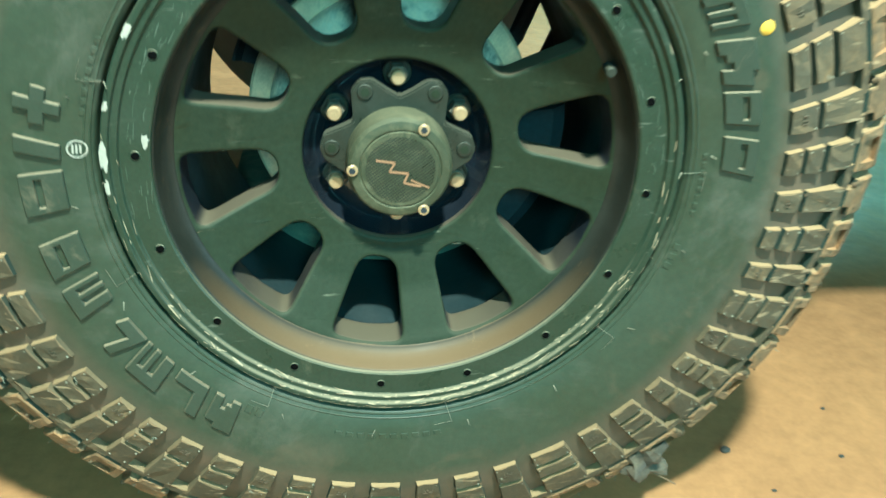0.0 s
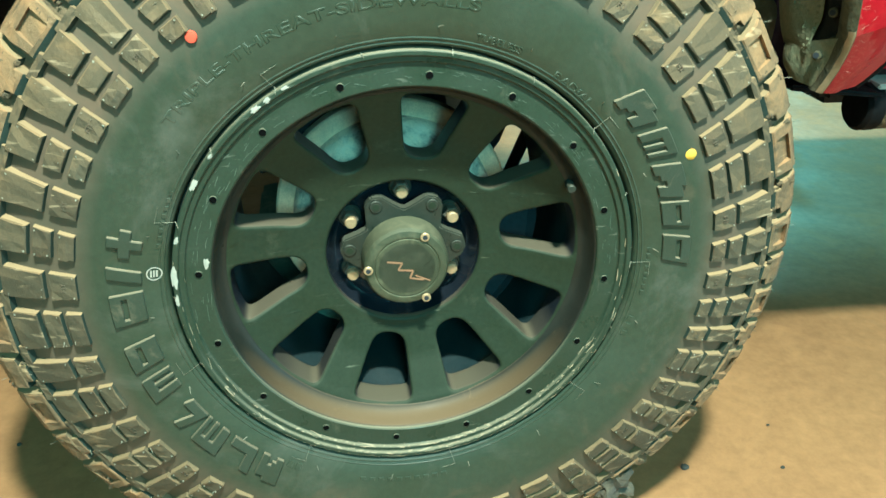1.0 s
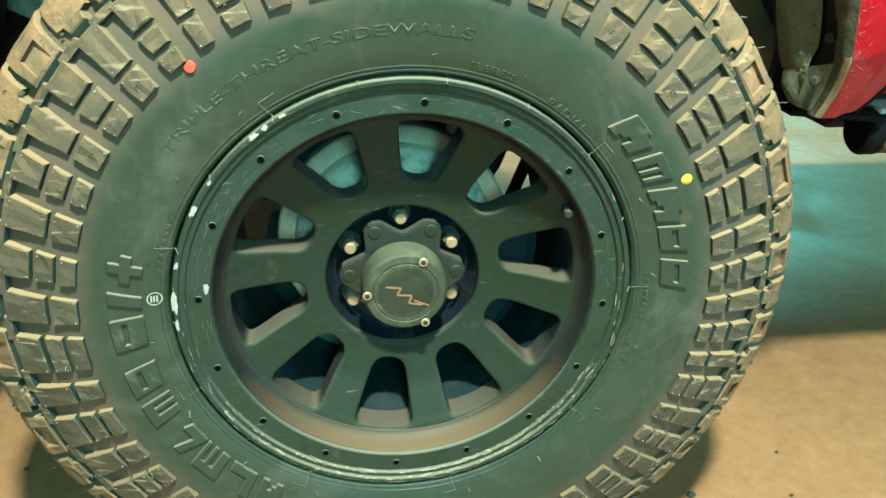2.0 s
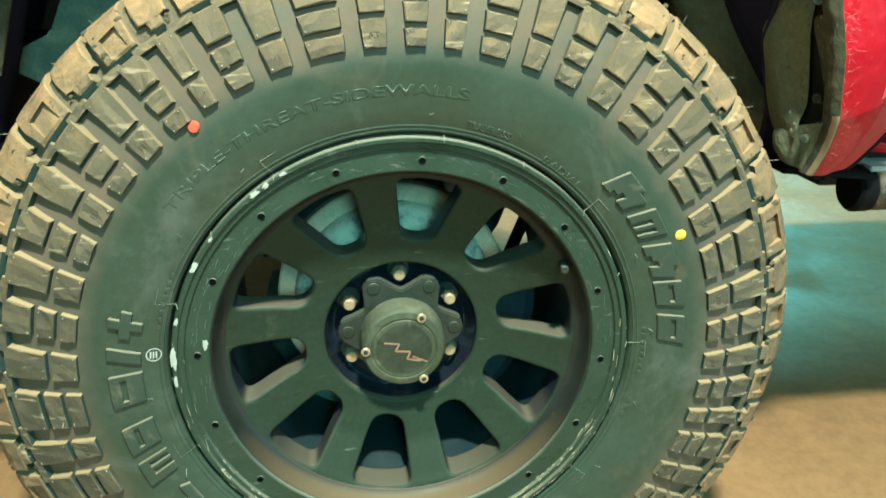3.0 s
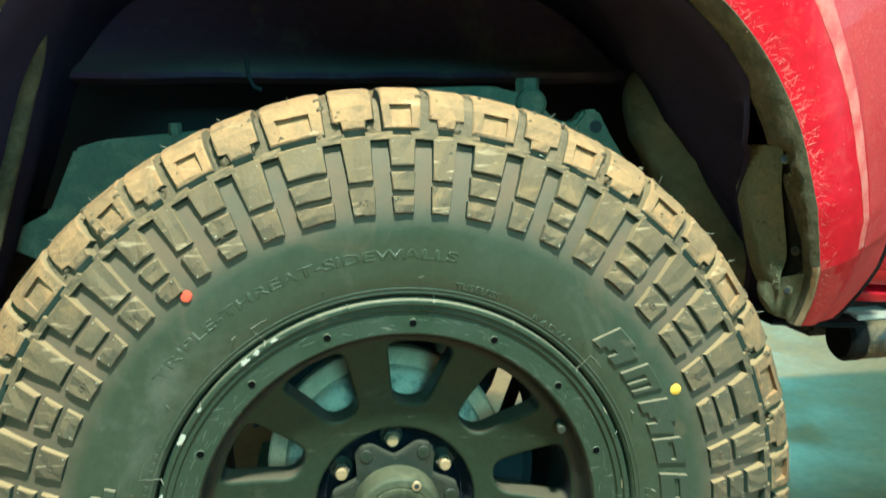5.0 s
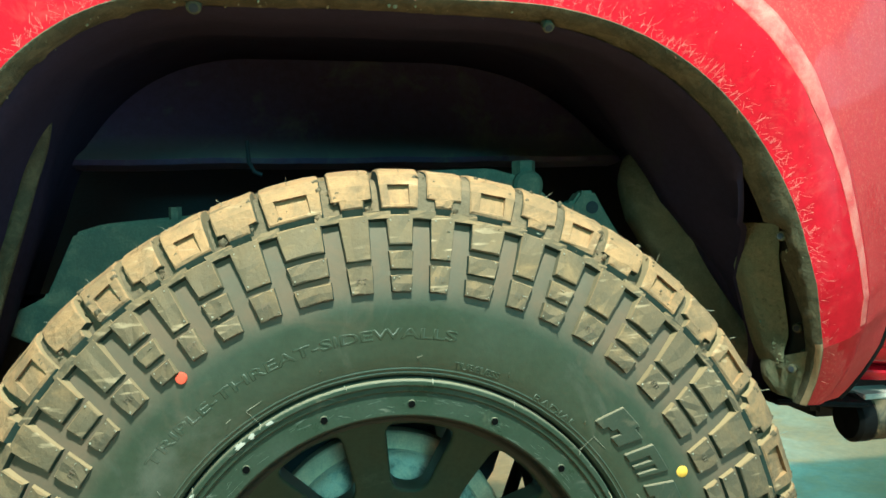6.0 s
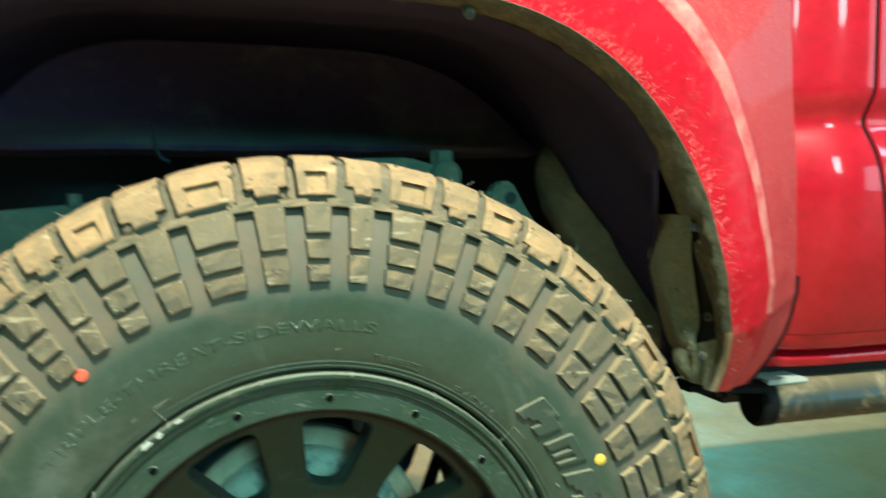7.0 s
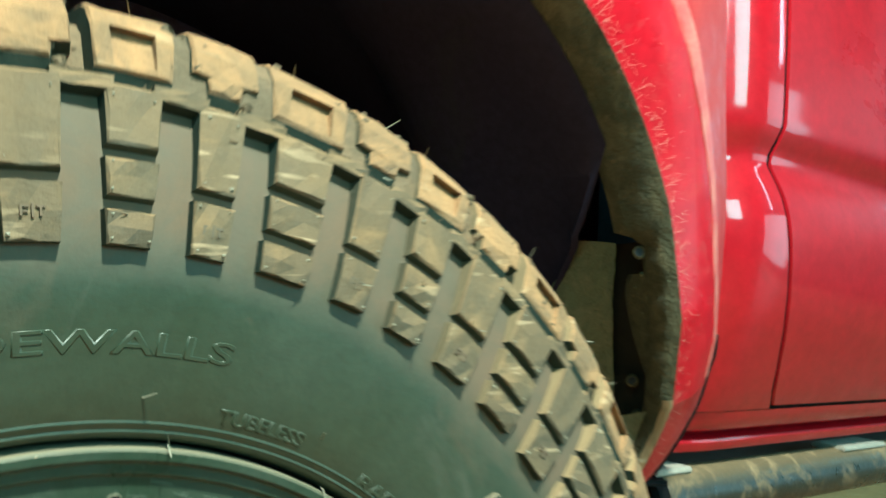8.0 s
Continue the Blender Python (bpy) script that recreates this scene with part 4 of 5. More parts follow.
for x0, z0, x1, z1, w in ((-0.020, 0.006, -0.006, 0.0045, 0.0014), (-0.006, 0.0045, -0.010, -0.001, 0.0012), (-0.010, -0.001, 0.004, -0.002, 0.0014), (0.004, -0.002, 0.001, -0.008, 0.0012), (0.001, -0.008, 0.014, -0.010, 0.0014), (0.006, -0.006, 0.020, -0.011, 0.0010)):
    d = Vector((x1 - x0, z1 - z0)).normalized()
    c = len(mv)
    for x, z, s in ((x0, z0, 1), (x1, z1, 1), (x1, z1, -1), (x0, z0, -1)):
        mv.append((x * 1.2 + 0.002 - d.y * w * 0.8 * s, 0.0331, ZC + z * 1.5 + d.x * w * 0.8 * s))
    mf.append((c, c + 1, c + 2, c + 3))
part("worn_mark", mesh_of("worn_mark", mv, mf, M_CAPMARK), M_CAPMARK, cap, "worn copper-coloured zigzag mark")
vx = polar(62.5, 0.1955, 0)
valve = part("valve", cylinder("valve", (vx[0], 0.045, vx[2]), (vx[0] * 0.985, 0.020, vx[2] - 0.001), 0.0045, M_DARK, 14), M_DARK, rim, "tyre valve with pale cap")
part("valve_cap", cylinder("valve_cap", (vx[0] * 0.985, 0.024, vx[2] - 0.001), (vx[0] * 0.975, 0.008, vx[2] - 0.001), 0.0046, M_BRACKET, 12, bevel=0.001), M_BRACKET, valve)

# ---- brake and suspension behind the wheel
brake = part("brake_disc", lathe("brake_disc", [(0.122, 0.166), (0.141, 0.166), (0.1435, 0.168), (0.1435, 0.188), (0.141, 0.190), (0.090, 0.190)], M_SHIELD, 120), M_SHIELD, truck, "pale worn brake disc behind the spokes")
part("disc_hat", lathe("disc_hat", [(0.020, 0.124), (0.060, 0.125), (0.098, 0.131), (0.113, 0.136), (0.1195, 0.143), (0.1225, 0.152), (0.123, 0.167)], M_BRAKE, 120), M_BRAKE, brake, "mottled grey cast hub of the disc")
part("dust_shield", lathe("dust_shield", [(0.110, 0.206), (0.158, 0.206), (0.164, 0.198), (0.167, 0.198), (0.167, 0.210), (0.110, 0.212)], M_DARK, 60, -75, 20), M_DARK, truck, "dark dust shield behind the disc")
cal = part("brake_caliper", lathe("brake_caliper", [(0.100, 0.128), (0.158, 0.124), (0.172, 0.134), (0.174, 0.205), (0.160, 0.216), (0.104, 0.214)], M_DARK, 24, 82, 138, closed=True), M_DARK, truck, "dark brake caliper over the disc")
part("caliper_bolt", cylinder("caliper_bolt", polar(150, 0.135, 0.122), polar(150, 0.135, 0.150), 0.012, M_BRAKE, 6, bevel=0.001), M_BRAKE, cal)
part("knuckle", plate("knuckle", [(-0.06, 0.30), (0.05, 0.29), (0.08, 0.40), (0.07, 0.56), (0.03, 0.70), (-0.03, 0.72), (-0.06, 0.58), (-0.09, 0.42)], 0.205, 0.30, M_DARK, 0.012), M_DARK, truck, "dark cast steering knuckle")
part("lower_arm", plate("lower_arm", [(-0.16, 0.235), (0.10, 0.225), (0.15, 0.262), (0.10, 0.30), (-0.10, 0.305), (-0.20, 0.285)], 0.20, 0.62, M_ARM, 0.014), M_ARM, truck, "dusty lower suspension arm")
part("strut", tube_path("strut", [(0.235, 0.25, 0.632), (0.205, 0.25, 0.552), (0.176, 0.25, 0.475), (0.140, 0.25, 0.378)], 0.0085, M_DARK, 12), M_DARK, truck, "thin black strut behind the brake")
part("brake_hose", tube_path("brake_hose", [(0.10, 0.24, 0.44), (0.135, 0.23, 0.50), (0.165, 0.23, 0.58), (0.185, 0.25, 0.66), (0.20, 0.30, 0.74), (0.19, 0.36, 0.82)], 0.009, M_DARK), M_DARK, truck, "black rubber brake hose")
ARM = [(-0.47, 0.70), (-0.40, 0.735), (-0.365, 0.812), (-0.33, 0.822), (-0.21, 0.832), (-0.05, 0.868), (0.06, 0.882), (0.16, 0.884), (0.215, 0.868), (0.245, 0.838), (0.272, 0.835), (0.284, 0.852), (0.304, 0.852), (0.318, 0.825), (0.352, 0.770), (0.372, 0.70), (0.30, 0.64), (-0.30, 0.62)]
arm = part("upper_arm", plate("upper_arm", ARM, 0.285, 0.315, M_ARM, 0.004), M_ARM, truck, "dusty grey-green upper suspension arm")
x, z = 0.209, 0.872
part("arm_bolt", cylinder("arm_bolt", (x, 0.30, z - 0.004), (x, 0.30, z + 0.022), 0.016, M_ARM, 6, bevel=0.002), M_ARM, arm)
part("arm_bush", cylinder("arm_bush", (x, 0.272, z - 0.012), (x, 0.33, z - 0.012), 0.020, M_ARM, 24, bevel=0.004), M_ARM, arm)
part("arm_hole", cylinder("arm_hole", (0.300, 0.2835, 0.829), (0.300, 0.290, 0.829), 0.0085, M_DARK, 20), M_DARK, arm)
part("arm_bolt", cylinder("arm_bolt", (-0.245, 0.29, 0.826), (-0.245, 0.29, 0.841), 0.008, M_ARM, 6), M_ARM, arm)
# the unseen far-side wheel in the truck's shade, added to block lamp light there
far = [(r, y + 1.34) for r, y in tyre_profile]
far_wheel = part("far_tyre", lathe("far_tyre", far, M_RUBBER, 120, angle=80), M_RUBBER, truck, "unseen black tyre on the far side, added to block lamp light")
part("far_rim", lathe("far_rim", [(0.0, 1.40), (0.10, 1.40), (0.20, 1.38), (0.2445, 1.352), (0.2445, 1.612), (0.20, 1.58), (0.0, 1.56)], M_DARK, 60), M_DARK, far_wheel)
part("axle_beam", cylinder("axle_beam", (0.0, 0.30, 0.40), (0.0, 1.40, 0.40), 0.035, M_DARK, 20, bevel=0.004), M_DARK, truck, "dark axle beam under the truck")
part("frame_rail", plate("frame_rail", [(-0.9, 0.52), (1.3, 0.52), (1.3, 0.72), (-0.9, 0.72)], 0.40, 0.50, M_DARK, 0.01), M_DARK, truck, "dark chassis rail")
# plain dark box added to keep the void behind the wheel black
part("engine_block", plate("engine_block", [(-0.75, 0.55), (0.60, 0.55), (0.70, 1.05), (-0.75, 1.05)], 0.75, 1.30, M_DARK, 0.02), M_DARK, truck, "plain dark block, unseen, standing in for the engine bay's shade")
part("clip", tube_path("clip", [(-0.165, 0.42, 0.935), (-0.163, 0.415, 0.905), (-0.155, 0.41, 0.890), (-0.145, 0.41, 0.886)], 0.0030, M_DARK, 8), M_DARK, truck, "bent wire clip under the liner")


# ---- wheel arch: lip, flare, liner
def bez(p, q, r, n):
    p, q, r = map(np.array, (p, q, r))
    return [tuple((1 - t) ** 2 * p + 2 * t * (1 - t) * q + t * t * r) for t in np.linspace(0, 1, n, endpoint=False)]


def arch_curve():
    """The lip of the opening seen from the side, clockwise from the front foot, evenly spaced."""
    pts = bez((-0.520, 0.56), (-0.475, 0.68), (-0.425, 0.815), 12)
    pts += bez((-0.425, 0.815), (-0.358, 1.052), (-0.150, 1.0385), 40)
    pts += bez((-0.150, 1.0385), (-0.02, 1.038), (0.100, 1.0345), 16)
    pts += bez((0.100, 1.0345), (0.362, 1.036), (0.449, 0.788), 48)
    pts += bez((0.449, 0.788), (0.474, 0.715), (0.496, 0.650), 16)
    pts += bez((0.496, 0.650), (0.506, 0.622), (0.505, 0.585), 6) + [(0.505, 0.585)]
    p = np.array(pts)
    s = np.concatenate([[0], np.cumsum(np.hypot(*np.diff(p, axis=0).T))])
    u = np.linspace(0, s[-1], 241)
    return np.stack([np.interp(u, s, p[:, 0]), np.interp(u, s, p[:, 1])], 1)


lip = arch_curve()
tang = np.gradient(lip, axis=0)
tang /= np.linalg.norm(tang, axis=1)[:, None]
outw = np.stack([-tang[:, 1], tang[:, 0]], 1)      # away from the opening
U = np.linspace(0, 1, len(lip))


def ramp(u, keys):
    return np.interp(u, [k[0] for k in keys], [k[1] for k in keys])


LIP_Y = ramp(U, ((0, 0.12), (0.07, 0.07), (0.15, 0.035), (0.84, 0.033), (0.90, 0.042), (0.95, 0.068), (1.0, 0.118)))
CREASE = ramp(U, ((0, 0.03), (0.15, 0.07), (0.3, 0.10), (0.6, 0.110), (0.70, 0.100), (0.80, 0.078), (0.85, 0.074), (0.90, 0.072), (0.925, 0.069), (0.95, 0.060), (1.0, 0.028)))
OUT_Y = ramp(U, ((0, 0.14), (0.1, 0.11), (0.3, 0.085), (0.6, 0.083), (0.78, 0.081), (0.825, 0.082), (0.85, 0.083), (0.875, 0.087), (0.90, 0.093), (0.925, 0.100), (0.95, 0.107), (0.975, 0.125), (1.0, 0.142)))
# the flare's outer border: nearly upright front and rear, level above
side_x = np.where(lip[:, 0] > 0, ramp(lip[:, 1], ((0.60, 0.612), (0.66, 0.614), (0.70, 0.608), (0.738, 0.601), (0.775, 0.596), (0.812, 0.590), (0.848, 0.585), (0.883, 0.580), (0.95, 0.576))), -0.64)
OUTER = np.minimum((side_x - lip[:, 0]) / np.where(np.abs(outw[:, 0]) < 0.05, 0.05 * np.sign(lip[:, 0] + 1e-9), outw[:, 0]), (1.18 - lip[:, 1]) / np.maximum(outw[:, 1], 0.05))
OUTER = np.minimum(OUTER, ramp(U, ((0, 0.08), (0.1, 0.2), (0.3, 0.32), (0.9, 0.32), (0.95, 0.136), (0.975, 0.120), (0.988, 0.090), (1.0, 0.035))))
OUTER = np.convolve(np.pad(OUTER, 6, mode="edge"), np.ones(13) / 13, mode="valid")


def loft(name, rows, mat, smooth_angle=40):
    """Skins a list of rows of points (all of one length)."""
    m = len(rows[0])
    verts = [p for row in rows for p in row]
    faces = [(j * m + i, j * m + i + 1, (j + 1) * m + i + 1, (j + 1) * m + i) for j in range(len(rows) - 1) for i in range(m - 1)]
    return fixed_normals(mesh_of(name, verts, faces, mat), smooth_angle)


def arch_row(offset, y):
    offset, y = np.broadcast_to(offset, U.shape), np.broadcast_to(y, U.shape)
    return [(lip[i, 0] + outw[i, 0] * offset[i], float(y[i]), lip[i, 1] + outw[i, 1] * offset[i]) for i in range(len(lip))]


CR_Y = LIP_Y - 0.006 + 0.25 * (OUT_Y - LIP_Y) * ramp(U, ((0, 0.4), (0.5, 0.3), (1, 0.3)))
CR_Y = np.where(U > 0.62, ramp(U, ((0.62, 0.031), (0.70, 0.024), (0.75, 0.017), (0.775, 0.018), (0.80, 0.0245), (0.825, 0.032), (0.85, 0.039), (0.875, 0.046), (0.90, 0.053), (0.925, 0.060), (0.95, 0.073), (0.975, 0.096), (1.0, 0.124))), CR_Y)
rows = [arch_row(0.0005, LIP_Y + 0.0050), arch_row(0.0, LIP_Y + 0.0015), arch_row(0.0015, LIP_Y - 0.0015)]
rows += [arch_row(CREASE * t, LIP_Y + (CR_Y - LIP_Y) * t - 0.006 * math.sin(math.pi * t)) for t in (0.15, 0.35, 0.55, 0.75, 0.9, 0.98)]
rows += [arch_row(CREASE * 1.02 + 0.004, CR_Y + 0.0035)]
rows += [arch_row(CREASE + (OUTER - CREASE) * t, CR_Y + (OUT_Y - CR_Y) * (0.10 + 0.90 * t)) for t in (0.15, 0.35, 0.6, 0.8, 0.95, 1.0)]
rows += [arch_row(OUTER + 0.002, OUT_Y + 0.004), arch_row(OUTER + 0.001, OUT_Y + 0.05)]
me = loft("fender_flare", rows, M_RED, 13)
me.materials.append(M_REDPALE)
for k, f in enumerate(me.polygons):
    f.material_index = int(k // (len(lip) - 1) >= 9 or k % (len(lip) - 1) > 221 + 2 * (k // (len(lip) - 1)))      # paler beyond the crease and on the foot: dust, with reflected sheen painted in
flare = part("fender_flare", me, M_RED, truck, "red painted fender flare, scratched and dusty along its lip")

# scratches raked across the paint beside the lip
rnd = random.Random(21)
sv, sf = [], []
for _ in range(1300):
    i = int(rnd.triangular(8, 236, rnd.choice((80, 168, 184, 200))))
    o = abs(rnd.gauss(0, 0.007)) + 0.001
    if rnd.random() < 0.25:
        o = rnd.uniform(0.01, 0.09)
    o = min(o, CREASE[i] * 0.9)
    length, w = rnd.uniform(0.002, 0.010) * (1.1 if o < 0.016 else 0.35), rnd.uniform(0.00004, 0.00014)
    a = rnd.gauss(0.35, 0.7)
    c = len(sv)
    for du, s in ((0, -1), (0, 1), (1, 1), (1, -1)):
        oo = o + du * length * math.cos(a) + s * w * math.sin(a)
        ss = du * length * math.sin(a) - s * w * math.cos(a)
        t = min(max(oo / CREASE[i], 0), 1)
        y = LIP_Y[i] + (CR_Y[i] - LIP_Y[i]) * t - 0.006 * math.sin(math.pi * t) - 0.0013
        sv.append((lip[i, 0] + outw[i, 0] * oo + tang[i, 0] * ss, y, lip[i, 1] + outw[i, 1] * oo + tang[i, 1] * ss))
    sf.append((c, c + 1, c + 2, c + 3))
tagged(part("scratched_paint", mesh_of("scratched_paint", sv, sf, M_SCRATCH), M_SCRATCH, flare, "pale scratches raked through the paint"), kind="stuff")

# pale line along the flare's crease
we = [i for i in range(len(lip)) if 0.55 < U[i] < 0.95]
LINE_W = ramp(U, ((0, 1.5), (0.72, 1.6), (0.85, 1.0), (0.93, 0.7)))


def flare_y(i, o):
    """Depth of the flare's face at an offset from the lip, to just past the crease."""
    t = min(o / CREASE[i], 1.0)
    return LIP_Y[i] + (CR_Y[i] - LIP_Y[i]) * t - 0.006 * math.sin(math.pi * t) + 0.0035 * min(max(o - CREASE[i], 0) / (0.02 * CREASE[i] + 0.004), 1.0)


rows = []
for d, lift in ((-0.0125, -0.0003), (-0.0120, 0.0007), (-0.0090, 0.0008), (-0.0060, 0.0008), (-0.0030, 0.0009), (0.0, 0.0012), (0.0020, 0.0009), (0.0045, -0.0004)):
    offs = [CREASE[i] + d * LINE_W[i] + 0.0012 * noise.noise(Vector((i * 0.35, d * 900, 2))) for i in we]
    rows.append([(lip[i, 0] + outw[i, 0] * o, float(flare_y(i, o)) - lift, lip[i, 1] + outw[i, 1] * o) for i, o in zip(we, offs)])
part("worn_edge", loft("worn_edge", rows, M_PINK, 60), M_PINK, flare, "pale pink line along the flare's crease")
# muddy inner edge: thin along the top, a broad bolted tab at the rear foot
WIDE = ramp(U, ((0, 0.030), (0.10, 0.026), (0.2, 0.012), (0.3, 0.007), (0.5, 0.005), (0.7, 0.012), (0.80, 0.013), (0.850, 0.013), (0.856, 0.0055), (1.0, 0.0055)))
DEEP = ramp(U, ((0, 0.04), (0.2, 0.030), (0.4, 0.030), (0.7, 0.036), (0.850, 0.038), (0.856, 0.018), (1.0, 0.012)))
wob = np.array([0.0012 * noise.noise(Vector((i * 0.3, 0, 3))) for i in range(len(lip))])
rows = [arch_row(0.0016, LIP_Y - 0.0016), arch_row(0.0004 + 0.5 * wob, LIP_Y - 0.0026), arch_row(-0.0010 + 0.5 * wob, LIP_Y - 0.0012), arch_row(-0.0030 + wob, LIP_Y + 0.0035)]
rows += [arch_row(-0.005 - (WIDE - 0.005) * t + wob * (1 + t), LIP_Y + 0.003 + DEEP * t ** 1.2) for t in (0.3, 0.6, 0.85, 1.0)]
rows += [arch_row(-WIDE + 0.003, LIP_Y + DEEP + 0.012)]
edge = part("arch_edge", loft("arch_edge", rows, M_LIP, 40), M_LIP, truck, "mud-crusted plastic edge inside the wheel arch")


# sandy worn border below the tab
wi = [i for i in range(len(lip)) if 0.943 < U[i]]
rows = [[(lip[i, 0] + outw[i, 0] * (o + 0.0008 * noise.noise(Vector((i * 0.5, o * 300, 5)))), float(LIP_Y[i]) + y, lip[i, 1] + outw[i, 1] * o) for i in wi] for o, y in ((0.0006, -0.0022), (-0.0012, -0.0028), (-0.0030, -0.0012), (-0.0044, 0.005))]
part("worn_border", loft("worn_border", rows, M_SANDY, 50), M_SANDY, edge, "sandy worn border at the foot of the arch edge")


# the foot of the arch behind the edge: bolted tab, dark hollow, moulded liner foot and a cup at the bottom
rear = [i for i in range(len(lip)) if U[i] > 0.80]


def lip_at(z, dx=0.0, dy=0.0):
    """A point of the rear lip at a height, moved in x and in depth."""
    zz, xx, yy = lip[rear, 1][::-1], lip[rear, 0][::-1], LIP_Y[rear][::-1]
    return (float(np.interp(z, zz, xx)) + dx, float(np.interp(z, zz, yy)) + dy, z)


def patch(lefts, rights, bulge, back, relief=0.0012, n=14):
    """Rows between a left and a right border, bowed towards the viewer, with folded-back borders and a rough surface."""
    lefts, rights = catmull(lefts, 6), catmull(rights, 6)
    cols = [[] for _ in range(n + 2)]
    for a, b in zip(lefts, rights):
        row = [a + np.array((0.003, back, 0.0))]
        for k in range(n):
            t = k / (n - 1)
            p = a * (1 - t) + b * t
            p[1] -= bulge * math.sin(math.pi * t) - relief * noise.noise(Vector((p[0] * 160, p[1] * 40, p[2] * 110)))
            row.append(p)
        row.append(b + np.array((0.0015, back * 0.6, 0.0)))
        for c, p in zip(cols, row):
            c.append(tuple(p))
    return cols


TAB_L = [(0.4500, 0.0790, 0.7745), (0.4530, 0.0850, 0.7665), (0.4620, 0.0920, 0.7520), (0.4740, 0.0945, 0.7270), (0.4800, 0.0900, 0.7030), (0.4880, 0.0860, 0.6800), (0.4940, 0.0870, 0.6585)]
part("edge_tab", loft("edge_tab", patch(TAB_L, [lip_at(z, -0.0015, 0.0025) for z in (0.7760, 0.7665, 0.7520, 0.7270, 0.7030, 0.6800, 0.6585)], 0.0015, 0.006), M_LIP, 50), M_LIP, edge, "muddy bolted tab of the arch edge")
FOOT_L = [(0.4480, 0.1510, 0.8060), (0.4480, 0.1550, 0.7800), (0.4510, 0.1610, 0.7520), (0.4580, 0.1660, 0.7270), (0.4670, 0.1700, 0.7000), (0.4750, 0.1710, 0.6700), (0.4820, 0.1690, 0.6450), (0.4880, 0.1650, 0.6280)]
FOOT_R = [(0.4680, 0.1140, 0.8040), (0.4695, 0.1160, 0.7800), (0.4735, 0.1200, 0.7520), (0.4790, 0.1240, 0.7270), (0.4870, 0.1290, 0.7000), (0.4905, 0.1310, 0.6700), (0.4850, 0.1310, 0.6450), (0.4850, 0.1330, 0.6280)]
# the hollow's shade is in its dark colour
part("edge_hollow", loft("edge_hollow", patch([(x + 0.006, y - 0.001, z) for x, y, z in FOOT_R], [lip_at(z, 0.016, 0.012) for _, _, z in FOOT_R], -0.004, 0.02), M_HOLLOW, 50), M_HOLLOW, edge, "hollow behind the arch edge, its shade put into a dark colour")
part("liner_foot", loft("liner_foot", patch(FOOT_L, FOOT_R, 0.008, 0.03, 0.0020), M_FOOT, 50), M_FOOT, edge, "muddy moulded foot of the liner")
part("edge_cup", loft("edge_cup", patch([(0.4860, 0.1650, 0.6330), (0.4840, 0.1660, 0.6220), (0.4870, 0.1650, 0.6050), (0.4970, 0.1600, 0.5880)], [lip_at(z, -0.002, 0.004) for z in (0.6600, 0.6400, 0.6140, 0.5880)], -0.004, 0.02), M_FOOT, 50), M_FOOT, edge, "rounded muddy cup at the foot of the arch")


# clods of dried mud stuck to the foot, the tab and the strip above
cl = random.Random(8)
cv, cf = [], []


def clods(row, n, lo, hi):
    base = Vector((0, -1, 0))
    for _ in range(n):
        i = cl.randrange(int(lo * 240), int(hi * 240))
        t = cl.random()
        k = min(int(t * (len(row) - 1)), len(row) - 2)
        f = t * (len(row) - 1) - k
        p = Vector(row[k][i]) * (1 - f) + Vector(row[k + 1][i]) * f
        s, c, m = cl.uniform(0.0007, 0.0030) * cl.uniform(0.5, 1.0), len(cv), 7
        for lift, w in ((-0.0005, 1.0), (s * 0.35, 0.7)):
            for a in range(m):
                an = 2 * math.pi * a / m
                w2 = w * s * cl.uniform(0.7, 1.3)
                cv.append(p + base * lift + Vector((w2 * math.cos(an) * 0.8, 0, w2 * math.sin(an))))
        cf.extend([(c + a, c + (a + 1) % m, c + m + (a + 1) % m, c + m + a) for a in range(m)] + [tuple(range(c + m, c + 2 * m))])


def patch_rows(a, b, lo, hi):
    """Full-length rows for clods on a patch whose borders are given by height."""
    out = []
    for t in (0.1, 0.4, 0.7, 0.9):
        q = [np.array(u) * (1 - t) + np.array(v) * t - np.array((0, 0.008 * math.sin(math.pi * t), 0)) for u, v in zip(a, b)]
        k = np.linspace(0, len(q) - 1, int((hi - lo) * 240) + 2)
        line = np.stack([np.interp(k, range(len(q)), [p[c] for p in q]) for c in range(3)], 1)
        out.append({int(lo * 240) + i: tuple(p) for i, p in enumerate(line)})
    return out


clods(patch_rows(FOOT_L, FOOT_R, 0.86, 0.98), 110, 0.86, 0.98)
clods(patch_rows(TAB_L, [lip_at(p[2], -0.0015, 0.0025) for p in TAB_L], 0.87, 0.95), 40, 0.87, 0.95)
clods([arch_row(-0.005 - (WIDE - 0.005) * t, LIP_Y + 0.003 + DEEP * t ** 1.2) for t in (0.1, 0.5, 0.95)], 30, 0.15, 0.60)
tagged(part("dried_mud", mesh_of("dried_mud", cv, cf, M_FOOT, True), M_FOOT, edge, "small clods of dried mud"), kind="stuff")


def washer(x, y, z, axis, r=0.0085):
    d = Vector(axis).normalized()
    p = Vector((x, y, z))
    s = part("edge_screw", cylinder("edge_screw", p + d * 0.010, p - d * 0.003, r, M_LIP, 18, bevel=0.0012), M_LIP, edge, "muddy round-headed screw")
    part("screw_hole", cylinder("screw_hole", p - d * 0.002, p - d * 0.0036, r * 0.6, M_DARK, 12), M_DARK, s)


for x, y, z in ((0.4410, 0.0650, 0.7920), (0.4870, 0.1060, 0.6810), (0.4885, 0.1190, 0.6300), (0.4970, 0.1070, 0.6490)):
    washer(x, y, z, (1, 0.75, 0), 0.0056)
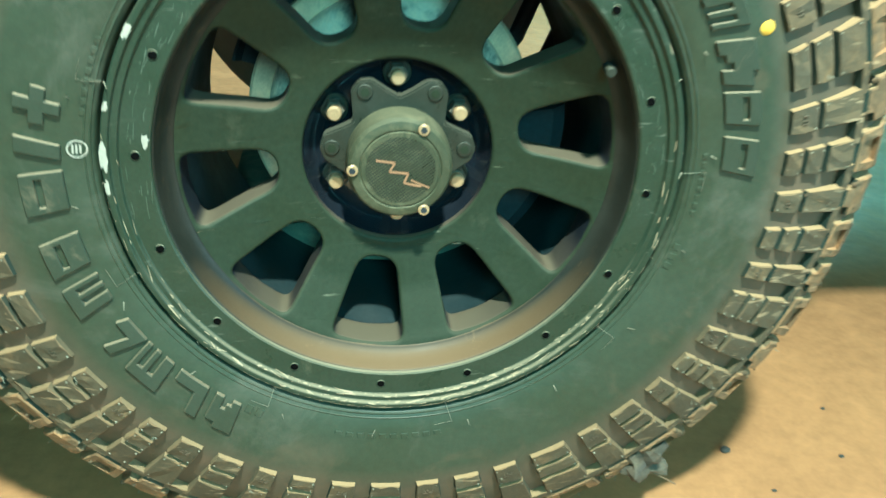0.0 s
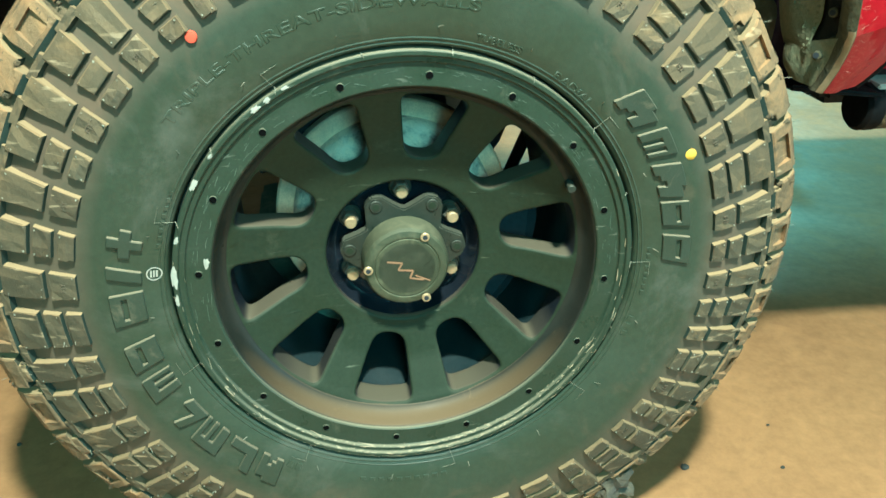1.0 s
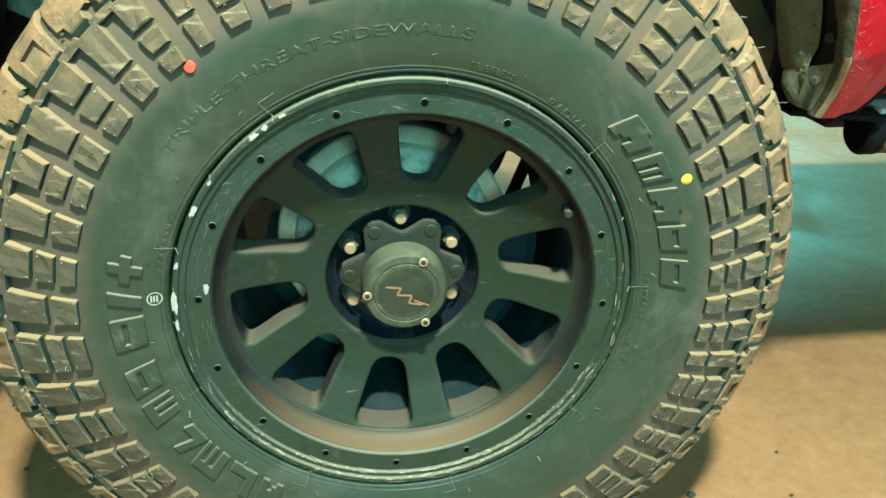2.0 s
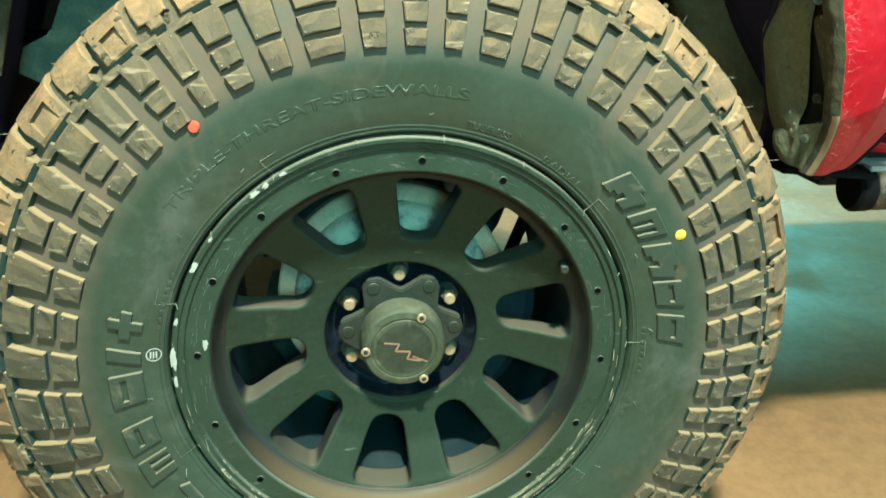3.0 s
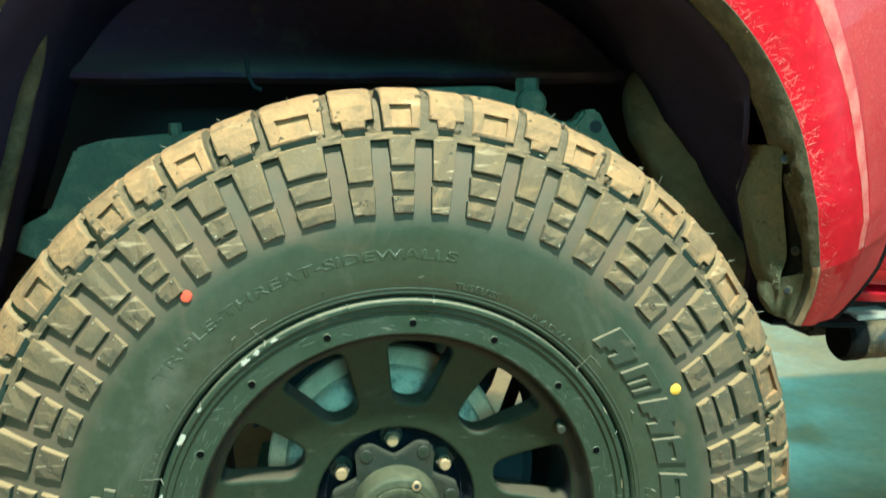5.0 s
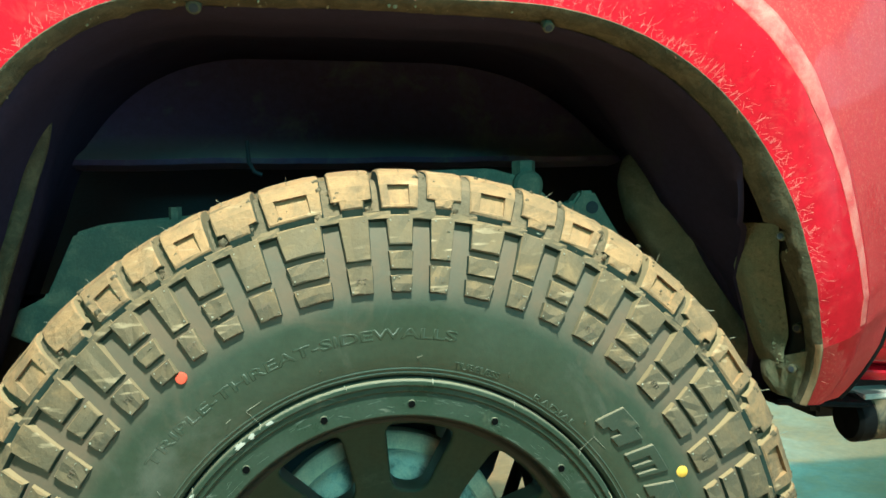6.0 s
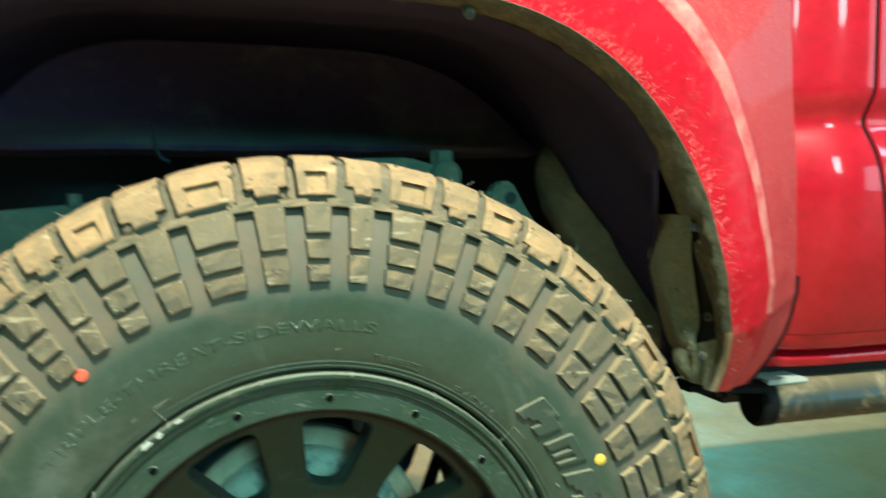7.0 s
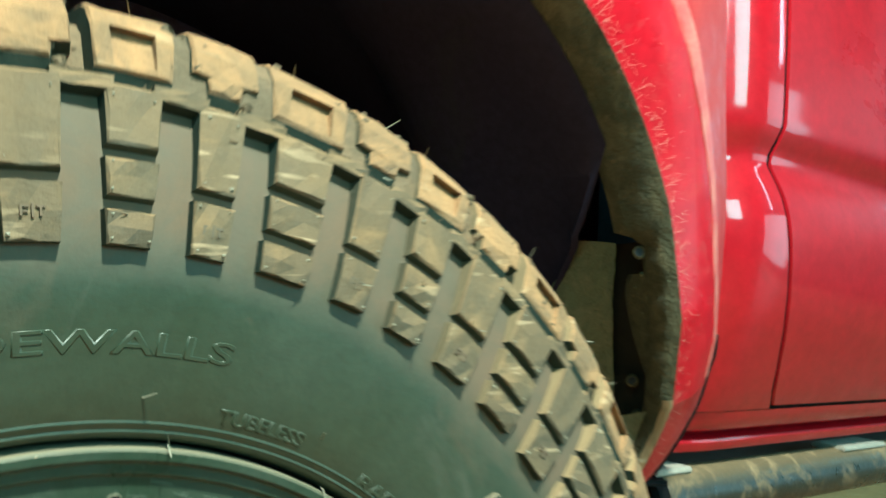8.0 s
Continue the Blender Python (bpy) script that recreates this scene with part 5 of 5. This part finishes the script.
washer(0.172, 0.052, 1.0155, (0, 1, 0.8), 0.0060)
washer(-0.180, 0.052, 1.0300, (0, 1, 0.8), 0.0075)
# liner: a dark tunnel from the edge inwards with two folds at the rear
rows = []
for y, off, fold in ((0.050, -0.012, 0.0), (0.085, -0.018, 0.0), (0.14, -0.005, 0.0), (0.19, -0.004, 0.010), (0.23, 0.002, 0.030), (0.25, 0.008, 0.044), (0.28, 0.012, 0.048), (0.31, 0.020, 0.030), (0.33, 0.024, 0.012), (0.36, 0.028, 0.018), (0.40, 0.034, 0.030), (0.44, 0.036, 0.020), (0.52, 0.040, 0.0), (0.60, 0.044, 0.0)):
    f = ramp(U, ((0, 1), (0.2, 0.7), (0.3, 0.0), (0.66, 0.0), (0.76, 0.9), (0.825, 0.9), (0.86, 0.66), (0.905, 0.12), (0.985, -0.4), (1, -0.45))) * fold - ramp(U, ((0, 0), (0.82, 0), (0.90, 0.035), (1, 0.06))) * min(max((y - 0.26) / 0.08, 0), 1)
    y0 = np.maximum(y, LIP_Y + ramp(U, ((0.0, 0.036), (0.2, 0.026), (0.80, 0.030), (0.86, 0.100), (0.90, 0.150), (1.0, 0.120))) + 0.1 * (y - 0.05) if y < 0.2 else y)
    rows.append(arch_row(off - f - (WIDE - 0.012 if y < 0.1 else 0), y0))
part("arch_liner", loft("arch_liner", rows, M_LINER, 50), M_LINER, truck, "black plastic wheel arch liner, dusty in its folds")
# the first rib's pale colour holds light as well as dust
for pts, rr, mat in (([(0.408, 0.400, 0.915), (0.424, 0.395, 0.872), (0.450, 0.39, 0.832), (0.484, 0.39, 0.773), (0.523, 0.39, 0.706), (0.564, 0.39, 0.637), (0.602, 0.39, 0.568)], 0.060, M_RIB),
                ([(0.418, 0.285, 0.915), (0.434, 0.28, 0.869), (0.452, 0.28, 0.814), (0.480, 0.28, 0.758), (0.512, 0.28, 0.710), (0.548, 0.28, 0.66)], 0.021, M_LINER),
                ([(-0.362, 0.215, 0.965), (-0.374, 0.21, 0.916), (-0.389, 0.21, 0.879), (-0.406, 0.21, 0.823), (-0.424, 0.21, 0.767), (-0.444, 0.21, 0.700)], 0.012, M_LIP)):
    part("liner_rib", tube_path("liner_rib", [tuple(p) for p in catmull(pts, 5)], rr, mat, 14, taper=9), mat, truck, "dusty rounded rib of the arch liner")
# inner wing behind the wheel with a rolled lower edge
prof = [(0.60, 1.16), (0.575, 1.05), (0.56, 0.96), (0.548, 0.935), (0.528, 0.925), (0.520, 0.917), (0.524, 0.909), (0.560, 0.905), (0.62, 0.905)]
xs = np.linspace(-0.62, 0.52, 40)
rows = [[(x, y + 0.004 * noise.noise(Vector((x * 6, y * 5, 1))), z + 0.003 * noise.noise(Vector((x * 9, 4, z * 5))) - 0.006 * x) for x in xs] for y, z in prof]
part("inner_wing", loft("inner_wing", rows, M_WING, 50), M_WING, truck, "dark inner wing panel with a rolled dusty lower edge")

# ---- body side, door, sill
SIDE = [(0.535, 0.245), (0.548, 0.222), (0.562, 0.208), (0.578, 0.203), (0.590, 0.195), (0.601, 0.192), (0.6065, 0.209), (0.612, 0.187), (0.622, 0.176), (0.640, 0.166), (0.66, 0.154), (0.70, 0.135), (0.75, 0.115), (0.80, 0.104), (0.84, 0.099), (0.87, 0.102), (0.895, 0.109), (0.910, 0.115), (0.918, 0.1165),
        (0.928, 0.1145), (0.945, 0.105), (0.958, 0.100), (0.97, 0.099), (1.02, 0.097), (1.10, 0.096), (1.20, 0.099), (1.32, 0.108), (1.42, 0.124)]
SIDE_C = catmull(SIDE, 3)


def body_y(z, x=2.0):
    """Depth of the body side; it draws in towards the flare."""
    return float(np.interp(z, SIDE_C[:, 0], SIDE_C[:, 1])) + 0.040 * math.exp(-((x - 0.616) / 0.050) ** 2)


def gap_x(z):
    """The front edge of the door: upright above, a small kink at the waist crease, then leaning back to its foot."""
    return float(np.interp(z, (0.62, 0.64, 0.66, 0.70, 0.75, 0.80, 0.84, 0.88, 0.905, 0.918, 0.935, 0.96, 1.0, 1.45), (0.826, 0.822, 0.804, 0.784, 0.762, 0.748, 0.737, 0.731, 0.7245, 0.7215, 0.7235, 0.7245, 0.7235, 0.722)))


def side_sheet(name, xa, xb, za, zb, mat, label, n=26):
    rows = []
    for z in np.linspace(za, zb, 96):
        x0, x1 = (f(z) if callable(f) else f for f in (xa, xb))
        xs = [x0 + 0.0001, x0 + 0.0005, x0 + 0.0012, *np.linspace(x0 + 0.012, x1 - 0.012, n), x1 - 0.0012, x1 - 0.0005, x1 - 0.0001]
        sink = [0.0045, 0.0012, 0.0] + [0.0] * n + [0.0, 0.0012, 0.0045]
        rows.append([(x, body_y(z, x) + s, z) for x, s in zip(xs, sink)])
    return part(name, loft(name, rows, mat, 40), mat, truck, label)


side_sheet("front_wing", 0.555, lambda z: gap_x(z) - 0.0035, 0.637, 1.42, M_DOOR, "glossy red wing panel between arch and door")
door = side_sheet("door", lambda z: gap_x(z) + 0.0035, 2.05, 0.6410, 1.42, M_DOOR, "glossy red cab door with pressed waist crease")
side_sheet("sill", 0.545, 2.05, 0.587, 0.636, M_DOOR, "red sill below the door with a stepped seam")
zs = np.linspace(0.636, 1.42, 60)
part("door_seal", loft("door_seal", [[(gap_x(z) + dx, body_y(z) + 0.0036, z) for dx in (-0.0042, 0.0042)] for z in zs], M_SEAM), M_SEAM, door, "black door gap seal")
part("door_seal", loft("door_seal", [[(x, body_y(z) + 0.0045, z) for x in (0.815, 1.4, 2.05)] for z in (0.632, 0.645)], M_SEAM), M_SEAM, door)
# wing forward of and above the arch
part("front_wing_top", loft("front_wing_top", [[(x, body_y(z) - 0.004, z) for x in np.linspace(-1.05, 0.60, 20)] for z in np.linspace(1.165, 1.42, 10)], M_DOOR), M_DOOR, truck, "red upper wing above the arch")
part("front_corner", loft("front_corner", [[(x, 0.13 + 0.25 * max(0, (-x - 0.75)) ** 1.5, z) for x in np.linspace(-1.05, -0.53, 12)] for z in np.linspace(0.58, 1.17, 10)], M_DOOR), M_DOOR, truck, "red bodywork ahead of the arch")
part("bonnet", loft("bonnet", [[(x, y, 1.42 + 0.05 * math.sin(math.pi * (y - 0.15) / 1.5)) for x in np.linspace(-1.05, 0.9, 8)] for y in np.linspace(0.15, 1.65, 10)], M_DOOR), M_DOOR, truck, "red bonnet")
# dark box added in place of the shade between sill and step
part("firewall", plate("firewall", [(0.64, 0.512), (2.05, 0.512), (2.05, 1.42), (0.64, 1.42)], 0.30, 1.60, M_DARK, 0.01), M_DARK, truck, "plain dark block standing in for the shaded space under the cab")
# rubber strip on the flare's rear foot
foot = [i for i in range(len(lip)) if U[i] > 0.937]
fo = [(lip[i, 0] + outw[i, 0] * (OUTER[i] + 0.004), float(OUT_Y[i]) + 0.004, lip[i, 1] + outw[i, 1] * (OUTER[i] + 0.004)) for i in foot]
part("flare_trim", tube_path("flare_trim", fo, 0.0042, M_SEAM, 8), M_SEAM, flare, "grey-black rubber trim on the flare's foot")

# ---- side step
TZ, TY, TR = 0.5370, 0.215, 0.0315
step = part("side_step", cylinder("side_step", (0.652, TY, TZ), (2.3, TY, TZ), TR, M_TUBE, 40, bevel=0.004), M_TUBE, truck, "mud-dusted black tubular side step")
part("step_cap", cylinder("step_cap", (0.629, TY, TZ), (0.657, TY, TZ), TR + 0.0012, M_SEAM, 40, bevel=0.005), M_SEAM, step, "black plastic end cap")
# pale slabs in place of the bright floor that shows above the step
for xa, xb in ((0.642, 0.708), (1.062, 1.190)):
    part("step_pad", plate("step_pad", [(xa, TZ + TR - 0.004), (xb, TZ + TR - 0.004), (xb, TZ + TR + 0.003), (xa, TZ + TR + 0.003)], TY - 0.02, TY + 0.03, M_WHITE, 0.002), M_WHITE, step, "pale slab standing in for bright floor seen through the gap")
part("step_bracket", tube_path("step_bracket", [(0.56, 0.30, 0.575), (0.60, 0.27, 0.56), (0.66, 0.235, 0.545), (0.72, 0.23, 0.535)], 0.012, M_SEAM, 10), M_SEAM, step, "black step bracket")
part("sill_plate", plate("sill_plate", [(0.50, 0.572), (0.635, 0.560), (0.635, 0.566), (0.50, 0.580)], 0.17, 0.30, M_SEAM, 0.003), M_SEAM, truck, "black plate under the wing's foot")

# ---------------------------------------------------------------- small things on the floor
for x, y, s in ((0.439, 0.122, 0.007), (0.591, 0.104, 0.0035), (0.47, 0.05, 0.003), (0.62, 0.20, 0.003), (0.52, -0.02, 0.003), (-0.56, 0.30, 0.004)):
    tagged(new("pebble", blob("pebble", (x, y, s * 0.55), (s, s * 0.8, s * 0.6), M_STONE, x * 10, 2)), "small dark stone chip lying on the concrete floor", "pebble", group="stone chips on the floor")
tagged(new("straw", tube_path("straw", [(0.455, 0.005, 0.002), (0.475, -0.004, 0.003), (0.50, -0.006, 0.002)], 0.0009, M_TWIG, 6)), "thin dry straw lying on the concrete floor", "straw")
